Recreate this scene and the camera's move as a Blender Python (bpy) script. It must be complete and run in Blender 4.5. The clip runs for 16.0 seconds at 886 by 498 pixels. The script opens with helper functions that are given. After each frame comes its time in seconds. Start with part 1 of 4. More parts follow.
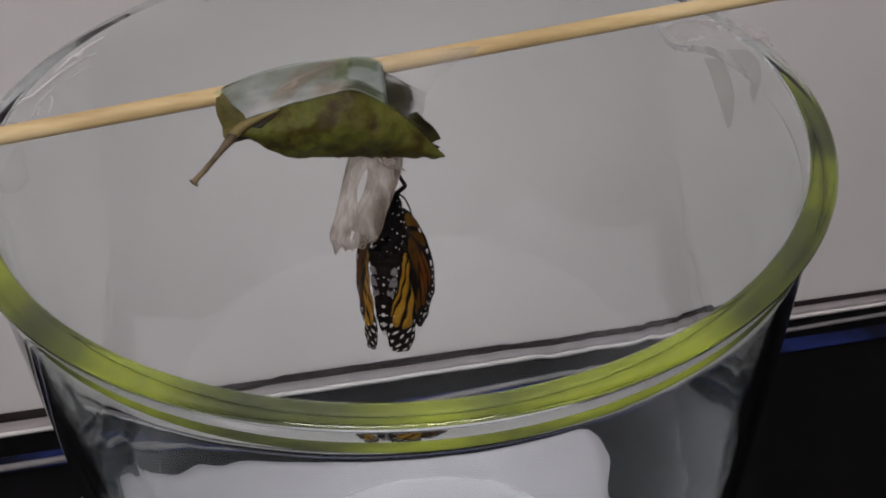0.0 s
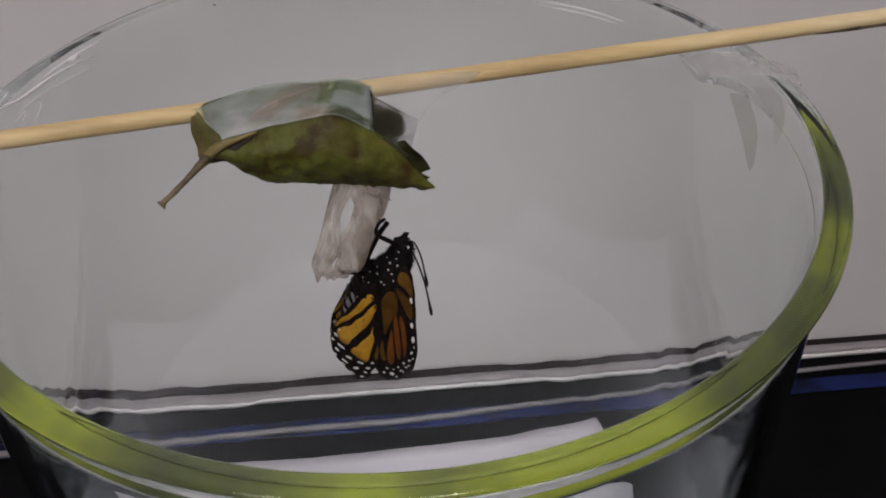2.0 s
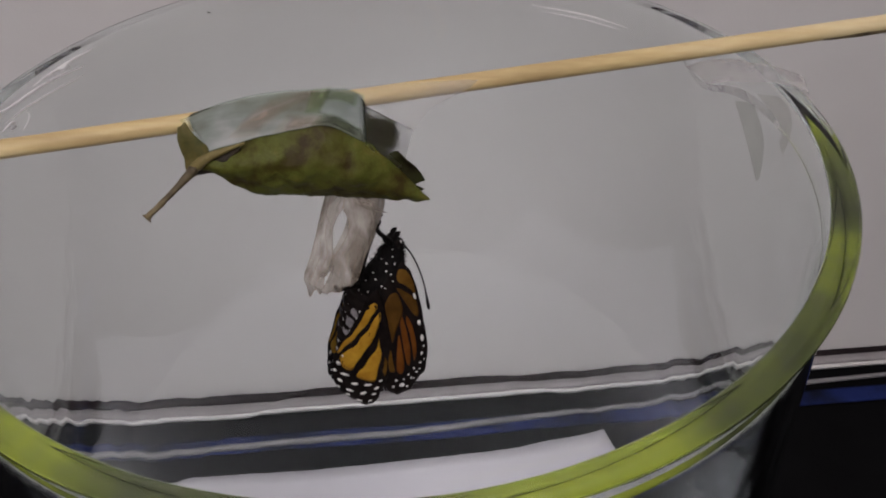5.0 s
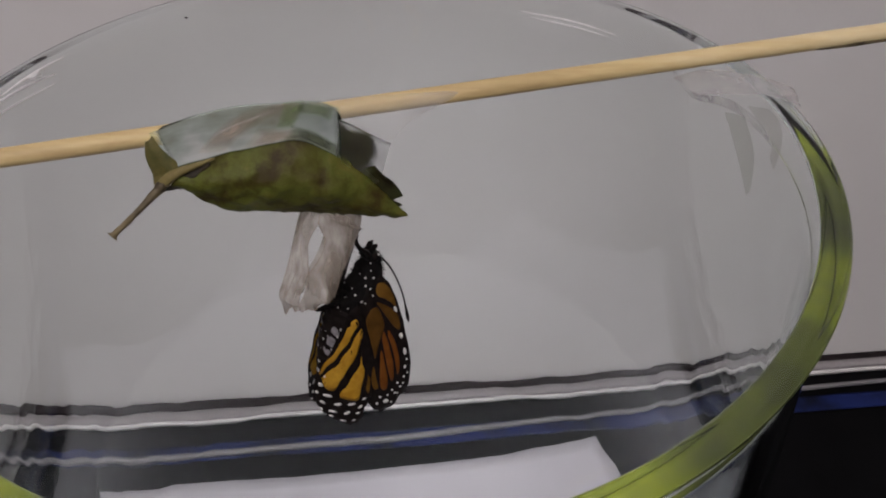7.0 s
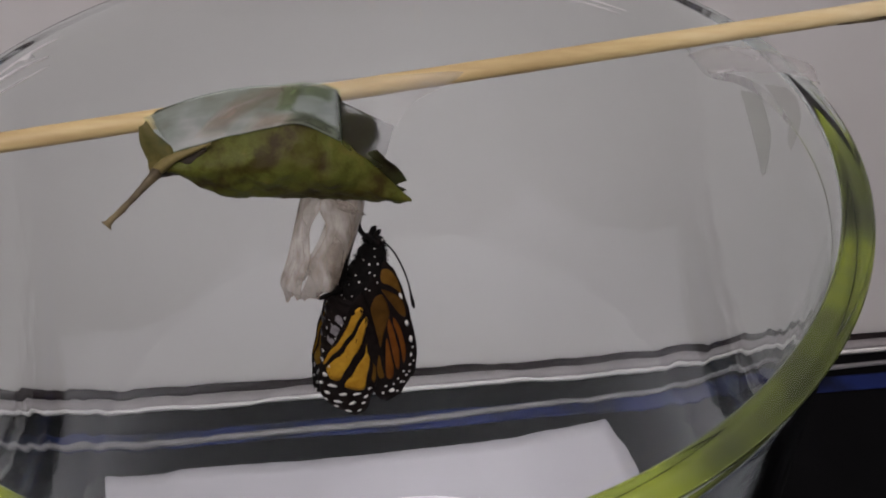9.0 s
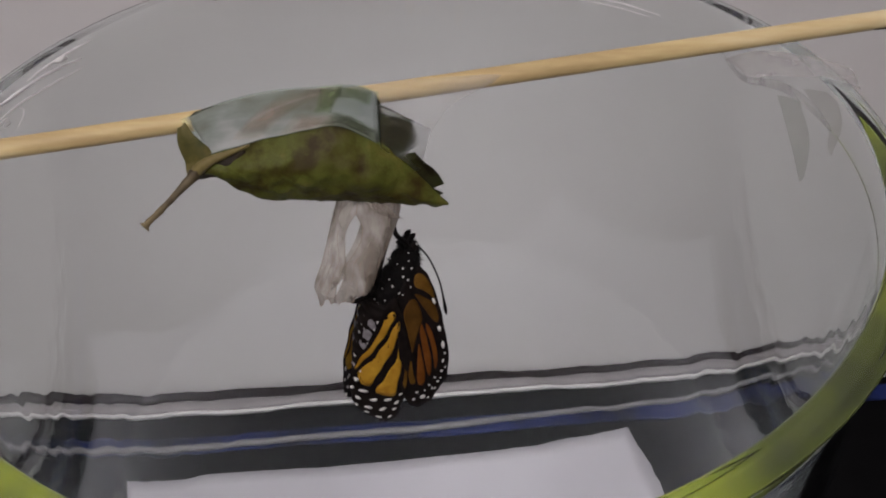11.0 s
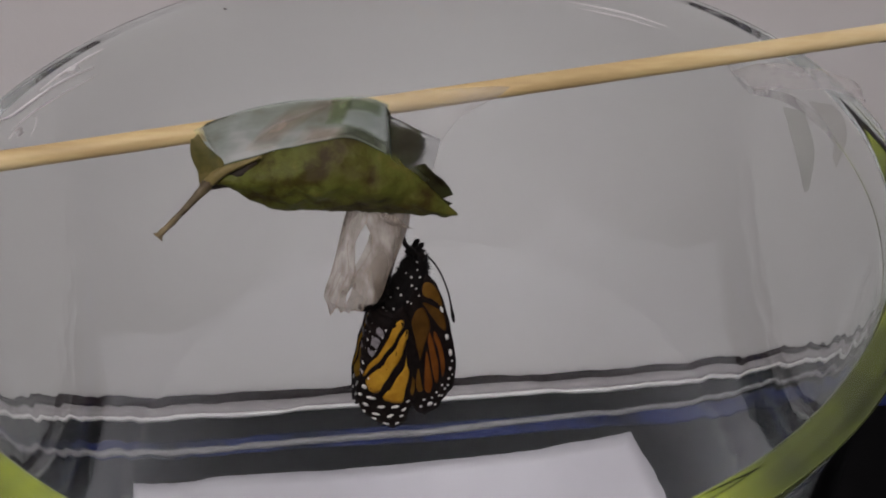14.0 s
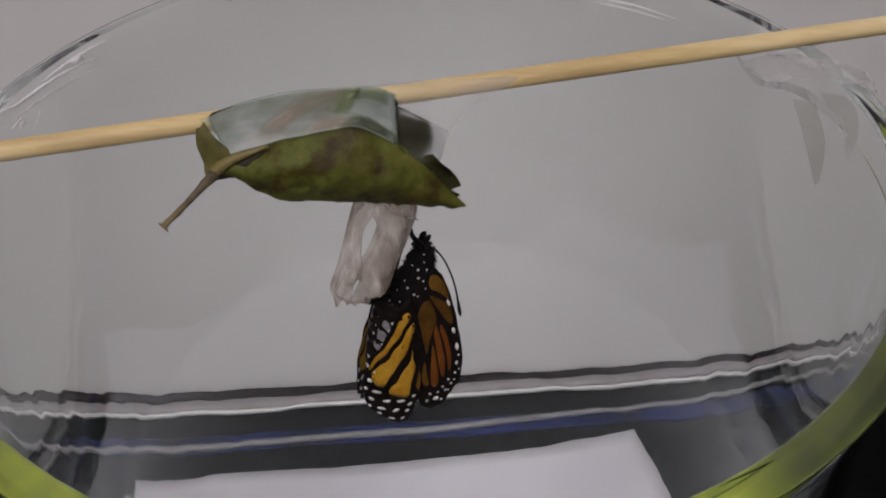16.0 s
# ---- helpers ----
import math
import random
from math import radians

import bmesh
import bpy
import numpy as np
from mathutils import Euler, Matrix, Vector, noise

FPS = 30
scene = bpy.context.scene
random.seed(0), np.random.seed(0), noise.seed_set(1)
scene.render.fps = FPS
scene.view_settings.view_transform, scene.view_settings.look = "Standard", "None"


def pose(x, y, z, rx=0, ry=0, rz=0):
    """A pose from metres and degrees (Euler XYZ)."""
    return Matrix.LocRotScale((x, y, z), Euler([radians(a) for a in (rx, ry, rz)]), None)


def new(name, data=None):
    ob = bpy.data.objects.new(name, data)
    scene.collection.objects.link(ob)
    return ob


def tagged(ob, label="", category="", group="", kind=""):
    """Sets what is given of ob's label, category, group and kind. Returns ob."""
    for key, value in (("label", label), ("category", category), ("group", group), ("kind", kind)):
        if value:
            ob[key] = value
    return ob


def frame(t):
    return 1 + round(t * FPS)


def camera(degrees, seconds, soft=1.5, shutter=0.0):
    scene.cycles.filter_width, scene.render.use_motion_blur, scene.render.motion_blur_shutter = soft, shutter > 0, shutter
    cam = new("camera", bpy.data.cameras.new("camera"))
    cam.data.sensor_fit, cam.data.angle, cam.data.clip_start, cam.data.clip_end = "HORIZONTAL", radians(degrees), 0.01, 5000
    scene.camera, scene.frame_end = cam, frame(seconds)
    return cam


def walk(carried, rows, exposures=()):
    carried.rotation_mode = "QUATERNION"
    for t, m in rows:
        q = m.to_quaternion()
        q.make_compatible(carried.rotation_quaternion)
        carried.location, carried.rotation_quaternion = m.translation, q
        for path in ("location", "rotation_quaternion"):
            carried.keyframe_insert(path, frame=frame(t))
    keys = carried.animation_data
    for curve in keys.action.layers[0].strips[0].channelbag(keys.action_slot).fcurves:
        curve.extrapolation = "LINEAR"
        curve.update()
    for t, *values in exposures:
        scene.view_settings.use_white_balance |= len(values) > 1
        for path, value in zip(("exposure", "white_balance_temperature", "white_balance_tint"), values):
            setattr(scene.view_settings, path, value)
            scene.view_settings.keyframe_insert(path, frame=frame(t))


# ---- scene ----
cam = camera(50.0, 16.0, soft=1.9)
PATH = [
    (0, -0.0241, -0.2179, 1.1275, 51.16, 1.26, -10.00),
    (0.1, -0.0206, -0.2148, 1.1279, 51.70, 1.04, -8.92),
    (0.2, -0.0171, -0.2116, 1.1283, 51.98, 0.82, -7.99),
    (0.3, -0.0135, -0.2085, 1.1298, 51.70, 0.61, -7.95),
    (0.4, -0.0100, -0.2053, 1.1312, 50.71, 0.39, -7.47),
    (0.5, -0.0069, -0.1992, 1.1315, 50.21, 0.10, -6.00),
    (0.6, -0.0060, -0.2003, 1.1333, 52.10, 0.43, -4.73),
    (0.7, -0.0056, -0.1984, 1.1314, 52.07, 0.69, -3.39),
    (0.8, -0.0051, -0.1965, 1.1286, 51.64, 0.94, -2.44),
    (0.9, -0.0047, -0.1946, 1.1232, 52.40, 1.20, -3.41),
    (1, -0.0042, -0.1927, 1.1179, 52.84, 1.46, -4.34),
    (1.1, -0.0035, -0.1930, 1.1181, 52.75, 1.32, -5.42),
    (1.2, -0.0028, -0.1933, 1.1183, 52.66, 1.18, -5.77),
    (1.3, -0.0020, -0.1935, 1.1185, 53.02, 1.03, -5.88),
    (1.4, -0.0013, -0.1938, 1.1187, 51.57, 0.89, -5.58),
    (1.5, -0.0006, -0.1941, 1.1189, 50.34, 0.75, -5.19),
    (1.6, -0.0007, -0.1957, 1.1206, 49.82, 0.81, -5.01),
    (2, -0.0009, -0.2019, 1.1273, 50.67, 1.03, -4.78),
    (2.5, -0.0005, -0.1965, 1.1253, 50.57, 0.94, -4.41),
    (3, 0.0005, -0.1973, 1.1260, 50.86, 0.94, -4.64),
    (3.5, 0.0000, -0.1968, 1.1238, 50.57, 1.26, -4.32),
    (4, 0.0040, -0.1970, 1.1242, 50.49, 1.57, -3.95),
    (4.2, 0.0040, -0.1970, 1.1242, 51.26, 1.57, -4.26),
    (6.5, 0.0055, -0.1887, 1.1243, 50.42, 1.52, -4.00),
    (7, 0.0100, -0.1865, 1.1241, 50.60, 1.44, -4.06),
    (7.5, 0.0109, -0.1854, 1.1218, 50.06, 1.63, -4.03),
    (8, 0.0097, -0.1870, 1.1239, 50.25, 1.80, -3.90),
    (8.5, 0.0115, -0.1844, 1.1223, 49.44, 2.18, -4.14),
    (9, 0.0114, -0.1796, 1.1210, 49.24, 2.07, -3.82),
    (11.5, 0.0027, -0.1785, 1.1193, 49.86, 2.16, -3.26),
    (12, 0.0017, -0.1790, 1.1203, 49.95, 2.15, -3.40),
    (12.5, 0.0027, -0.1798, 1.1216, 50.18, 2.07, -3.30),
    (13, 0.0021, -0.1793, 1.1213, 49.97, 2.10, -3.14),
    (13.5, 0.0045, -0.1797, 1.1212, 49.93, 2.05, -3.08),
    (14, 0.0028, -0.1788, 1.1226, 49.80, 1.99, -3.10),
    (14.5, 0.0014, -0.1788, 1.1211, 50.92, 2.08, -3.34),
    (15, 0.0003, -0.1777, 1.1192, 50.52, 2.10, -3.63),
    (15.5, 0.0015, -0.1776, 1.1185, 50.03, 2.16, -3.49),
    (16, 0.0007, -0.1782, 1.1197, 49.81, 1.89, -3.10),
]
walk(cam, [(t, pose(*row)) for t, *row in PATH])

# ---- light ----
TOP = 1.0      # height of the vase's rim; the table top lies 0.29 m lower
TABLE = 0.71
BACK = 0.1947   # the wall behind the table
world = bpy.data.worlds.new("room_air")
scene.world = world
world.use_nodes = True
world.node_tree.nodes["Background"].inputs[0].default_value = (0.9, 0.95, 1.0, 1)
world.node_tree.nodes["Background"].inputs[1].default_value = 0.02
scene.view_settings.exposure = 0.0


def area_lamp(name, m, sx, sy, watts, colour):
    data = bpy.data.lights.new(name, "AREA")
    data.shape, data.size, data.size_y, data.energy, data.color = "RECTANGLE", sx, sy, watts, colour
    ob = new(name, data)
    ob.matrix_world = m
    return ob


area_lamp("ceiling_lamp", pose(-0.25, -0.98, 2.37), 1.12, 0.45, 11.1, (1.0, 0.870, 0.945))


# ---- materials ----
def material(name):
    m = bpy.data.materials.new(name)
    m.use_nodes = True
    t = m.node_tree
    t.nodes.clear()
    out = t.nodes.new("ShaderNodeOutputMaterial")
    return m, t, out


def node(t, kind, **inputs):
    n = t.nodes.new(kind)
    for key, value in inputs.items():
        s = n.inputs[key.replace("_", " ")]
        if isinstance(value, bpy.types.NodeSocket):
            t.links.new(value, s)
        else:
            s.default_value = value
    return n


def coords(t, scale=(1, 1, 1)):
    c = t.nodes.new("ShaderNodeTexCoord")
    m = t.nodes.new("ShaderNodeMapping")
    m.inputs["Scale"].default_value = scale
    t.links.new(c.outputs["Object"], m.inputs["Vector"])
    return m.outputs[0]


def ramp(t, fac, stops):
    n = t.nodes.new("ShaderNodeValToRGB")
    t.links.new(fac, n.inputs[0])
    while len(n.color_ramp.elements) < len(stops):
        n.color_ramp.elements.new(0.5)
    for e, (p, c) in zip(n.color_ramp.elements, stops):
        e.position, e.color = p, (*c, 1)
    return n.outputs[0]


def noise_fac(t, v, scale, detail=4.0, rough=0.55):
    n = node(t, "ShaderNodeTexNoise", Vector=v, Scale=scale, Detail=detail, Roughness=rough)
    return n.outputs[0]


def rough_surface(name, stops, scale, roughness=0.6, fine=0.0, bump=0.0, bump_scale=None, stretch=(1, 1, 1), metal=0.0, spec=0.5):
    """A plain surface: a mottled colour, fine grain in the gloss and a little relief."""
    m, t, out = material(name)
    v = coords(t, stretch)
    col = ramp(t, noise_fac(t, v, scale), stops)
    if fine:
        g = noise_fac(t, v, scale * 9, 3.0)
        mixed = node(t, "ShaderNodeMix")
        mixed.data_type, mixed.blend_type = "RGBA", "OVERLAY"
        mixed.inputs[0].default_value = fine
        t.links.new(col, mixed.inputs[6])
        t.links.new(g, mixed.inputs[7])
        col = mixed.outputs[2]
    b = node(t, "ShaderNodeBsdfPrincipled", Base_Color=col, Roughness=roughness, Metallic=metal, Specular_IOR_Level=spec)
    if bump:
        h = noise_fac(t, v, bump_scale or scale * 6, 4.0)
        n = node(t, "ShaderNodeBump", Height=h, Strength=0.6, Distance=bump)
        t.links.new(n.outputs[0], b.inputs["Normal"])
    t.links.new(b.outputs[0], out.inputs[0])
    return m


def film(name, stops, scale, clear, through_colour, gloss=0.35, stretch=(1, 1, 1), wrinkle=0.0003, detail=5.0, band=(0.3, 0.7), fade=0.0):
    """A thin see-through skin: part clear, part milky, lit from both sides."""
    m, t, out = material(name)
    v = coords(t, stretch)
    fac = noise_fac(t, v, scale, detail, 0.55)
    col = ramp(t, fac, stops)
    n = node(t, "ShaderNodeBump", Height=fac, Strength=0.7, Distance=wrinkle)
    d = node(t, "ShaderNodeBsdfDiffuse", Color=col, Normal=n.outputs[0])
    tr = node(t, "ShaderNodeBsdfTranslucent", Color=col, Normal=n.outputs[0])
    g = node(t, "ShaderNodeBsdfGlossy", Roughness=gloss, Normal=n.outputs[0])
    g.inputs["Color"].default_value = (1, 1, 1, 1)
    a = node(t, "ShaderNodeMixShader", Fac=0.55)
    t.links.new(d.outputs[0], a.inputs[1])
    t.links.new(tr.outputs[0], a.inputs[2])
    b = node(t, "ShaderNodeMixShader", Fac=0.06)
    t.links.new(a.outputs[0], b.inputs[1])
    t.links.new(g.outputs[0], b.inputs[2])
    p = node(t, "ShaderNodeBsdfTransparent", Color=(*through_colour, 1))
    lo, hi = clear
    k = node(t, "ShaderNodeMapRange", Value=fac, From_Min=band[0], From_Max=band[1], To_Min=hi, To_Max=lo)
    clearness = k.outputs[0]
    if fade:      # thins out towards the sheet's edges
        uv = node(t, "ShaderNodeSeparateXYZ", Vector=t.nodes.new("ShaderNodeTexCoord").outputs["UV"])
        edge = []
        for axis in (0, 1):
            f = t.nodes.new("ShaderNodeMath")
            f.operation = "PINGPONG"
            t.links.new(uv.outputs[axis], f.inputs[0])
            f.inputs[1].default_value = 0.5
            edge.append(f.outputs[0])
        least = t.nodes.new("ShaderNodeMath")
        least.operation = "MINIMUM"
        t.links.new(edge[0], least.inputs[0])
        t.links.new(edge[1], least.inputs[1])
        soft = node(t, "ShaderNodeMapRange", Value=least.outputs[0], From_Min=0.0, From_Max=fade, To_Min=1.0, To_Max=0.0)
        soft.interpolation_type = "SMOOTHSTEP"
        most = t.nodes.new("ShaderNodeMix")
        t.links.new(soft.outputs[0], most.inputs[0])
        t.links.new(clearness, most.inputs[2])
        most.inputs[3].default_value = 1.0
        clearness = most.outputs[0]
    c = t.nodes.new("ShaderNodeMixShader")
    t.links.new(clearness, c.inputs[0])
    t.links.new(b.outputs[0], c.inputs[1])
    t.links.new(p.outputs[0], c.inputs[2])
    t.links.new(c.outputs[0], out.inputs[0])
    return m


def glass(name, colour, wave, rough=0.0, low=1.24, high=1.45):
    m, t, out = material(name)
    c = t.nodes.new("ShaderNodeTexCoord")
    xyz = node(t, "ShaderNodeSeparateXYZ", Vector=c.outputs["Object"])
    k = node(t, "ShaderNodeMapRange", Value=xyz.outputs[2], From_Min=TOP - 0.185, From_Max=TOP - 0.125, To_Min=low, To_Max=high)   # IOR drops towards the base to weaken the reflections there
    g = node(t, "ShaderNodeBsdfGlass", Color=(*colour, 1), Roughness=rough, IOR=k.outputs[0])
    if wave:
        h = noise_fac(t, coords(t, (1.0, 1.0, 0.38)), 40.0, 2.2, 0.42)
        n = node(t, "ShaderNodeBump", Height=h, Strength=1.0, Distance=wave)
        t.links.new(n.outputs[0], g.inputs["Normal"])
    t.links.new(g.outputs[0], out.inputs[0])
    return m


WALL = rough_surface("white_wall_paint", [(0.3, (0.70, 0.685, 0.68)), (0.7, (0.76, 0.75, 0.745))], 5.0, 0.65, 0.04, 0.0002, 300)
PLASTER = rough_surface("room_plaster", [(0.3, (0.55, 0.54, 0.53)), (0.7, (0.62, 0.61, 0.60))], 3.0, 0.8)
FLOOR = rough_surface("floor_boards", [(0.3, (0.10, 0.065, 0.04)), (0.7, (0.16, 0.10, 0.06))], 4.0, 0.5, stretch=(1, 8, 1))
BLACK = rough_surface("black_table", [(0.3, (0.0022, 0.0022, 0.0026)), (0.7, (0.004, 0.004, 0.0046))], 40, 0.6, 0.0, 0.0001, 900, spec=0.05)
PAPER = rough_surface("white_paper", [(0.3, (0.485, 0.475, 0.515)), (0.7, (0.545, 0.535, 0.575))], 25, 0.8, 0.03, 0.0004, 60)
RAIL = rough_surface("grey_rail", [(0.3, (0.24, 0.225, 0.23)), (0.7, (0.32, 0.30, 0.305))], 60, 0.5, 0.1, 0.0001, 500)
# far paler than RAIL: the front edge's highlight is in this colour
RAIL_EDGE = rough_surface("edge_highlight", [(0.3, (0.62, 0.61, 0.61)), (0.7, (0.74, 0.73, 0.73))], 60, 0.3)
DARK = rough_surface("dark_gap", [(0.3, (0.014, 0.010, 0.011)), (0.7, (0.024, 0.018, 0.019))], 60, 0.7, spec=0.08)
BLUE = rough_surface("blue_band", [(0.38, (0.004, 0.006, 0.018)), (0.58, (0.011, 0.020, 0.096))], 30, 0.6, 0.1, spec=0.1)
CORD = rough_surface("grey_cord", [(0.3, (0.15, 0.145, 0.155)), (0.7, (0.21, 0.205, 0.215))], 80, 0.5, 0.1)
GLASS = glass("clear_green_glass", (0.968, 0.988, 0.985), 0.0)
GLASS_INNER = glass("uneven_inner_glass", (0.968, 0.988, 0.985), 0.0006)
GLASS_BASE = glass("pressed_glass_base", (0.978, 0.991, 0.988), 0.0, 0.30)
# mottled green stands in for light channelled along the rim's glass
RIM_GLOW = rough_surface("green_rim_glow", [(0.39, (0.028, 0.037, 0.003)), (0.48, (0.070, 0.090, 0.006)), (0.60, (0.185, 0.225, 0.012))], 26, 0.7, 0.1)
WOOD = rough_surface("bamboo", [(0.30, (0.48, 0.345, 0.16)), (0.52, (0.71, 0.55, 0.27)), (0.72, (0.84, 0.70, 0.42))], 90, 0.5, 0.25, 0.00012, 400, (0.06, 1, 1))


def frosted(name, ior, rough):
    """Matt tape: light goes through it scattered, so that things behind it blur with distance."""
    m, t, out = material(name)
    r = node(t, "ShaderNodeBsdfRefraction", Color=(0.97, 0.975, 0.98, 1), Roughness=rough, IOR=ior)
    d = node(t, "ShaderNodeBsdfTranslucent", Color=(0.85, 0.86, 0.87, 1))
    k = node(t, "ShaderNodeMapRange", Value=noise_fac(t, coords(t), 90.0), From_Min=0.3, From_Max=0.7, To_Min=0.08, To_Max=0.22)
    x = node(t, "ShaderNodeMixShader", Fac=k.outputs[0])
    t.links.new(r.outputs[0], x.inputs[1])
    t.links.new(d.outputs[0], x.inputs[2])
    t.links.new(x.outputs[0], out.inputs[0])
    return m


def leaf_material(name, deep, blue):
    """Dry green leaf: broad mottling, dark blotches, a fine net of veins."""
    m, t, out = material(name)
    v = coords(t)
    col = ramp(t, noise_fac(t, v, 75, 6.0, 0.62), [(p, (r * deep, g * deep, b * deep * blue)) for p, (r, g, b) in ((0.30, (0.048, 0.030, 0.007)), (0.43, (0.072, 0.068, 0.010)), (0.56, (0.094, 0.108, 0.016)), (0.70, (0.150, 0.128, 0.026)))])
    blot = ramp(t, noise_fac(t, v, 150, 4.0, 0.5), [(0.38, (0.58, 0.47, 0.28)), (0.51, (1, 1, 1))])
    net = node(t, "ShaderNodeTexVoronoi", Vector=v, Scale=420.0)
    net.feature = "DISTANCE_TO_EDGE"
    line = ramp(t, net.outputs["Distance"], [(0.0, (0.90, 0.87, 0.80)), (0.08, (1, 1, 1))])
    for extra in (blot, line):
        mixed = t.nodes.new("ShaderNodeMix")
        mixed.data_type, mixed.blend_type = "RGBA", "MULTIPLY"
        mixed.inputs[0].default_value = 1.0
        t.links.new(col, mixed.inputs[6])
        t.links.new(extra, mixed.inputs[7])
        col = mixed.outputs[2]
    b = node(t, "ShaderNodeBsdfPrincipled", Base_Color=col, Roughness=0.6, Specular_IOR_Level=0.25)
    n = node(t, "ShaderNodeBump", Height=net.outputs["Distance"], Strength=0.35, Distance=0.0003)
    n2 = node(t, "ShaderNodeBump", Height=noise_fac(t, v, 150, 4.0), Strength=0.8, Distance=0.0012, Normal=n.outputs[0])
    t.links.new(n2.outputs[0], b.inputs["Normal"])
    t.links.new(b.outputs[0], out.inputs[0])
    return m


LEAF = leaf_material("leaf_green", 1.0, 1.0)
# LEAF at 0.30: its own darker side plus shade put into the colour
LEAF_DARK = leaf_material("leaf_shaded_side", 0.30, 1.8)
LEAF_PALE = rough_surface("leaf_base_yellow", [(0.32, (0.050, 0.058, 0.012)), (0.5, (0.115, 0.100, 0.024)), (0.7, (0.19, 0.145, 0.045))], 130, 0.6, 0.2, 0.0004, 500)
LEAF_BROWN = rough_surface("leaf_fold_brown", [(0.35, (0.010, 0.007, 0.004)), (0.68, (0.040, 0.028, 0.011))], 220, 0.7, 0.2, 0.0005, 400)
MIDRIB = rough_surface("leaf_rib", [(0.3, (0.13, 0.10, 0.030)), (0.7, (0.25, 0.20, 0.07))], 200, 0.6, 0.1, 0.0002, 500)
STEM = rough_surface("stem_brown", [(0.35, (0.055, 0.040, 0.020)), (0.65, (0.21, 0.165, 0.085))], 160, 0.6, 0.2, 0.0003, 600, (1, 1, 0.3))
TAPE = film("milky_tape", [(0.34, (0.58, 0.54, 0.46)), (0.44, (0.56, 0.62, 0.54)), (0.53, (0.63, 0.68, 0.655)), (0.64, (0.80, 0.82, 0.81))], 70, (0.26, 0.64), (0.93, 0.97, 0.94), 0.3, (0.55, 1, 1), 0.0002, 4.0, (0.36, 0.64), fade=0.06)
TAPE_CLEAR = film("clear_tape", [(0.3, (0.84, 0.84, 0.84)), (0.7, (0.93, 0.93, 0.93))], 20, (0.84, 0.98), (0.99, 0.99, 0.99), 0.3, (1, 1, 1), 0.0001, 2.0)
TAPE_SHEER = film("sheer_tape", [(0.3, (0.90, 0.90, 0.90)), (0.7, (0.95, 0.95, 0.95))], 40, (0.97, 0.995), (0.999, 0.999, 0.999), 0.3, (1, 1, 1), 0.0001, 2.0)
TAPE_FOLD = film("creased_tape", [(0.3, (0.74, 0.74, 0.745)), (0.7, (0.90, 0.90, 0.905))], 55, (0.50, 0.93), (0.96, 0.95, 0.945), 0.15, (1, 1, 1), 0.0006)
TAPE_LIGHT = film("pale_tape", [(0.3, (0.60, 0.66, 0.65)), (0.7, (0.74, 0.79, 0.78))], 60, (0.58, 0.90), (0.97, 0.985, 0.98), 0.3, (1, 1, 1), 0.0002)
TAPE_TAN = film("brownish_tape", [(0.3, (0.50, 0.42, 0.34)), (0.7, (0.66, 0.58, 0.50))], 110, (0.50, 0.80), (0.985, 0.97, 0.955), 0.3, (1, 1, 1), 0.0003, fade=0.45)
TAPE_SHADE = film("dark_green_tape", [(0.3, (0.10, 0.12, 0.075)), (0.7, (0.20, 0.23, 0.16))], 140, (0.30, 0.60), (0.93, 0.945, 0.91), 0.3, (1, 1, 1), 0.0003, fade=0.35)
TAPE_LEAFY = film("greenish_tape", [(0.3, (0.24, 0.31, 0.15)), (0.7, (0.40, 0.48, 0.28))], 150, (0.34, 0.80), (0.95, 0.97, 0.92), 0.3, (1, 1, 1), 0.0002, fade=0.30)
TAPE_FROST = frosted("frosted_tape", 1.32, 0.42)
TAPE_FAINT = film("faint_grey_tape", [(0.3, (0.30, 0.30, 0.28)), (0.7, (0.42, 0.42, 0.40))], 60, (0.86, 0.95), (0.96, 0.965, 0.95), 0.3, (1, 1, 1), 0.0002)
TAPE_THIN = film("thin_grey_tape", [(0.3, (0.40, 0.40, 0.38)), (0.7, (0.72, 0.72, 0.71))], 120, (0.88, 0.97), (0.97, 0.97, 0.96), 0.3, (1, 1, 1), 0.0004)
TAPE_PLEAT = film("white_pleat", [(0.3, (0.86, 0.86, 0.87)), (0.7, (0.95, 0.95, 0.96))], 90, (0.45, 0.9), (0.98, 0.98, 0.98), 0.2, (1, 1, 1), 0.0005)
# white colour in place of lamp reflections on rim and tape
GLINT = rough_surface("white_glint", [(0.3, (0.85, 0.85, 0.85)), (0.7, (0.95, 0.95, 0.95))], 300, 0.35)
SHELL = film("shell_skin", [(0.34, (0.30, 0.26, 0.21)), (0.45, (0.56, 0.52, 0.47)), (0.60, (0.90, 0.88, 0.86))], 150, (0.36, 0.82), (0.93, 0.905, 0.875), 0.14, (1, 1, 0.3), 0.0011)
SHELL_RIB = rough_surface("shell_rib", [(0.3, (0.16, 0.12, 0.085)), (0.7, (0.36, 0.30, 0.24))], 300, 0.6)
FUR = rough_surface("black_fur", [(0.3, (0.003, 0.0027, 0.0027)), (0.7, (0.009, 0.0078, 0.0075))], 900, 0.75, 0, 0.0003, 1500, spec=0.12)
INK = rough_surface("wing_black", [(0.3, (0.004, 0.003, 0.003)), (0.7, (0.012, 0.008, 0.007))], 500, 0.6, 0, 0.0001, 1800, spec=0.10)
AMBER = rough_surface("wing_amber", [(0.3, (0.33, 0.155, 0.010)), (0.7, (0.54, 0.31, 0.030))], 230, 0.6, 0.1, 0.0001, 1500, spec=0.15)
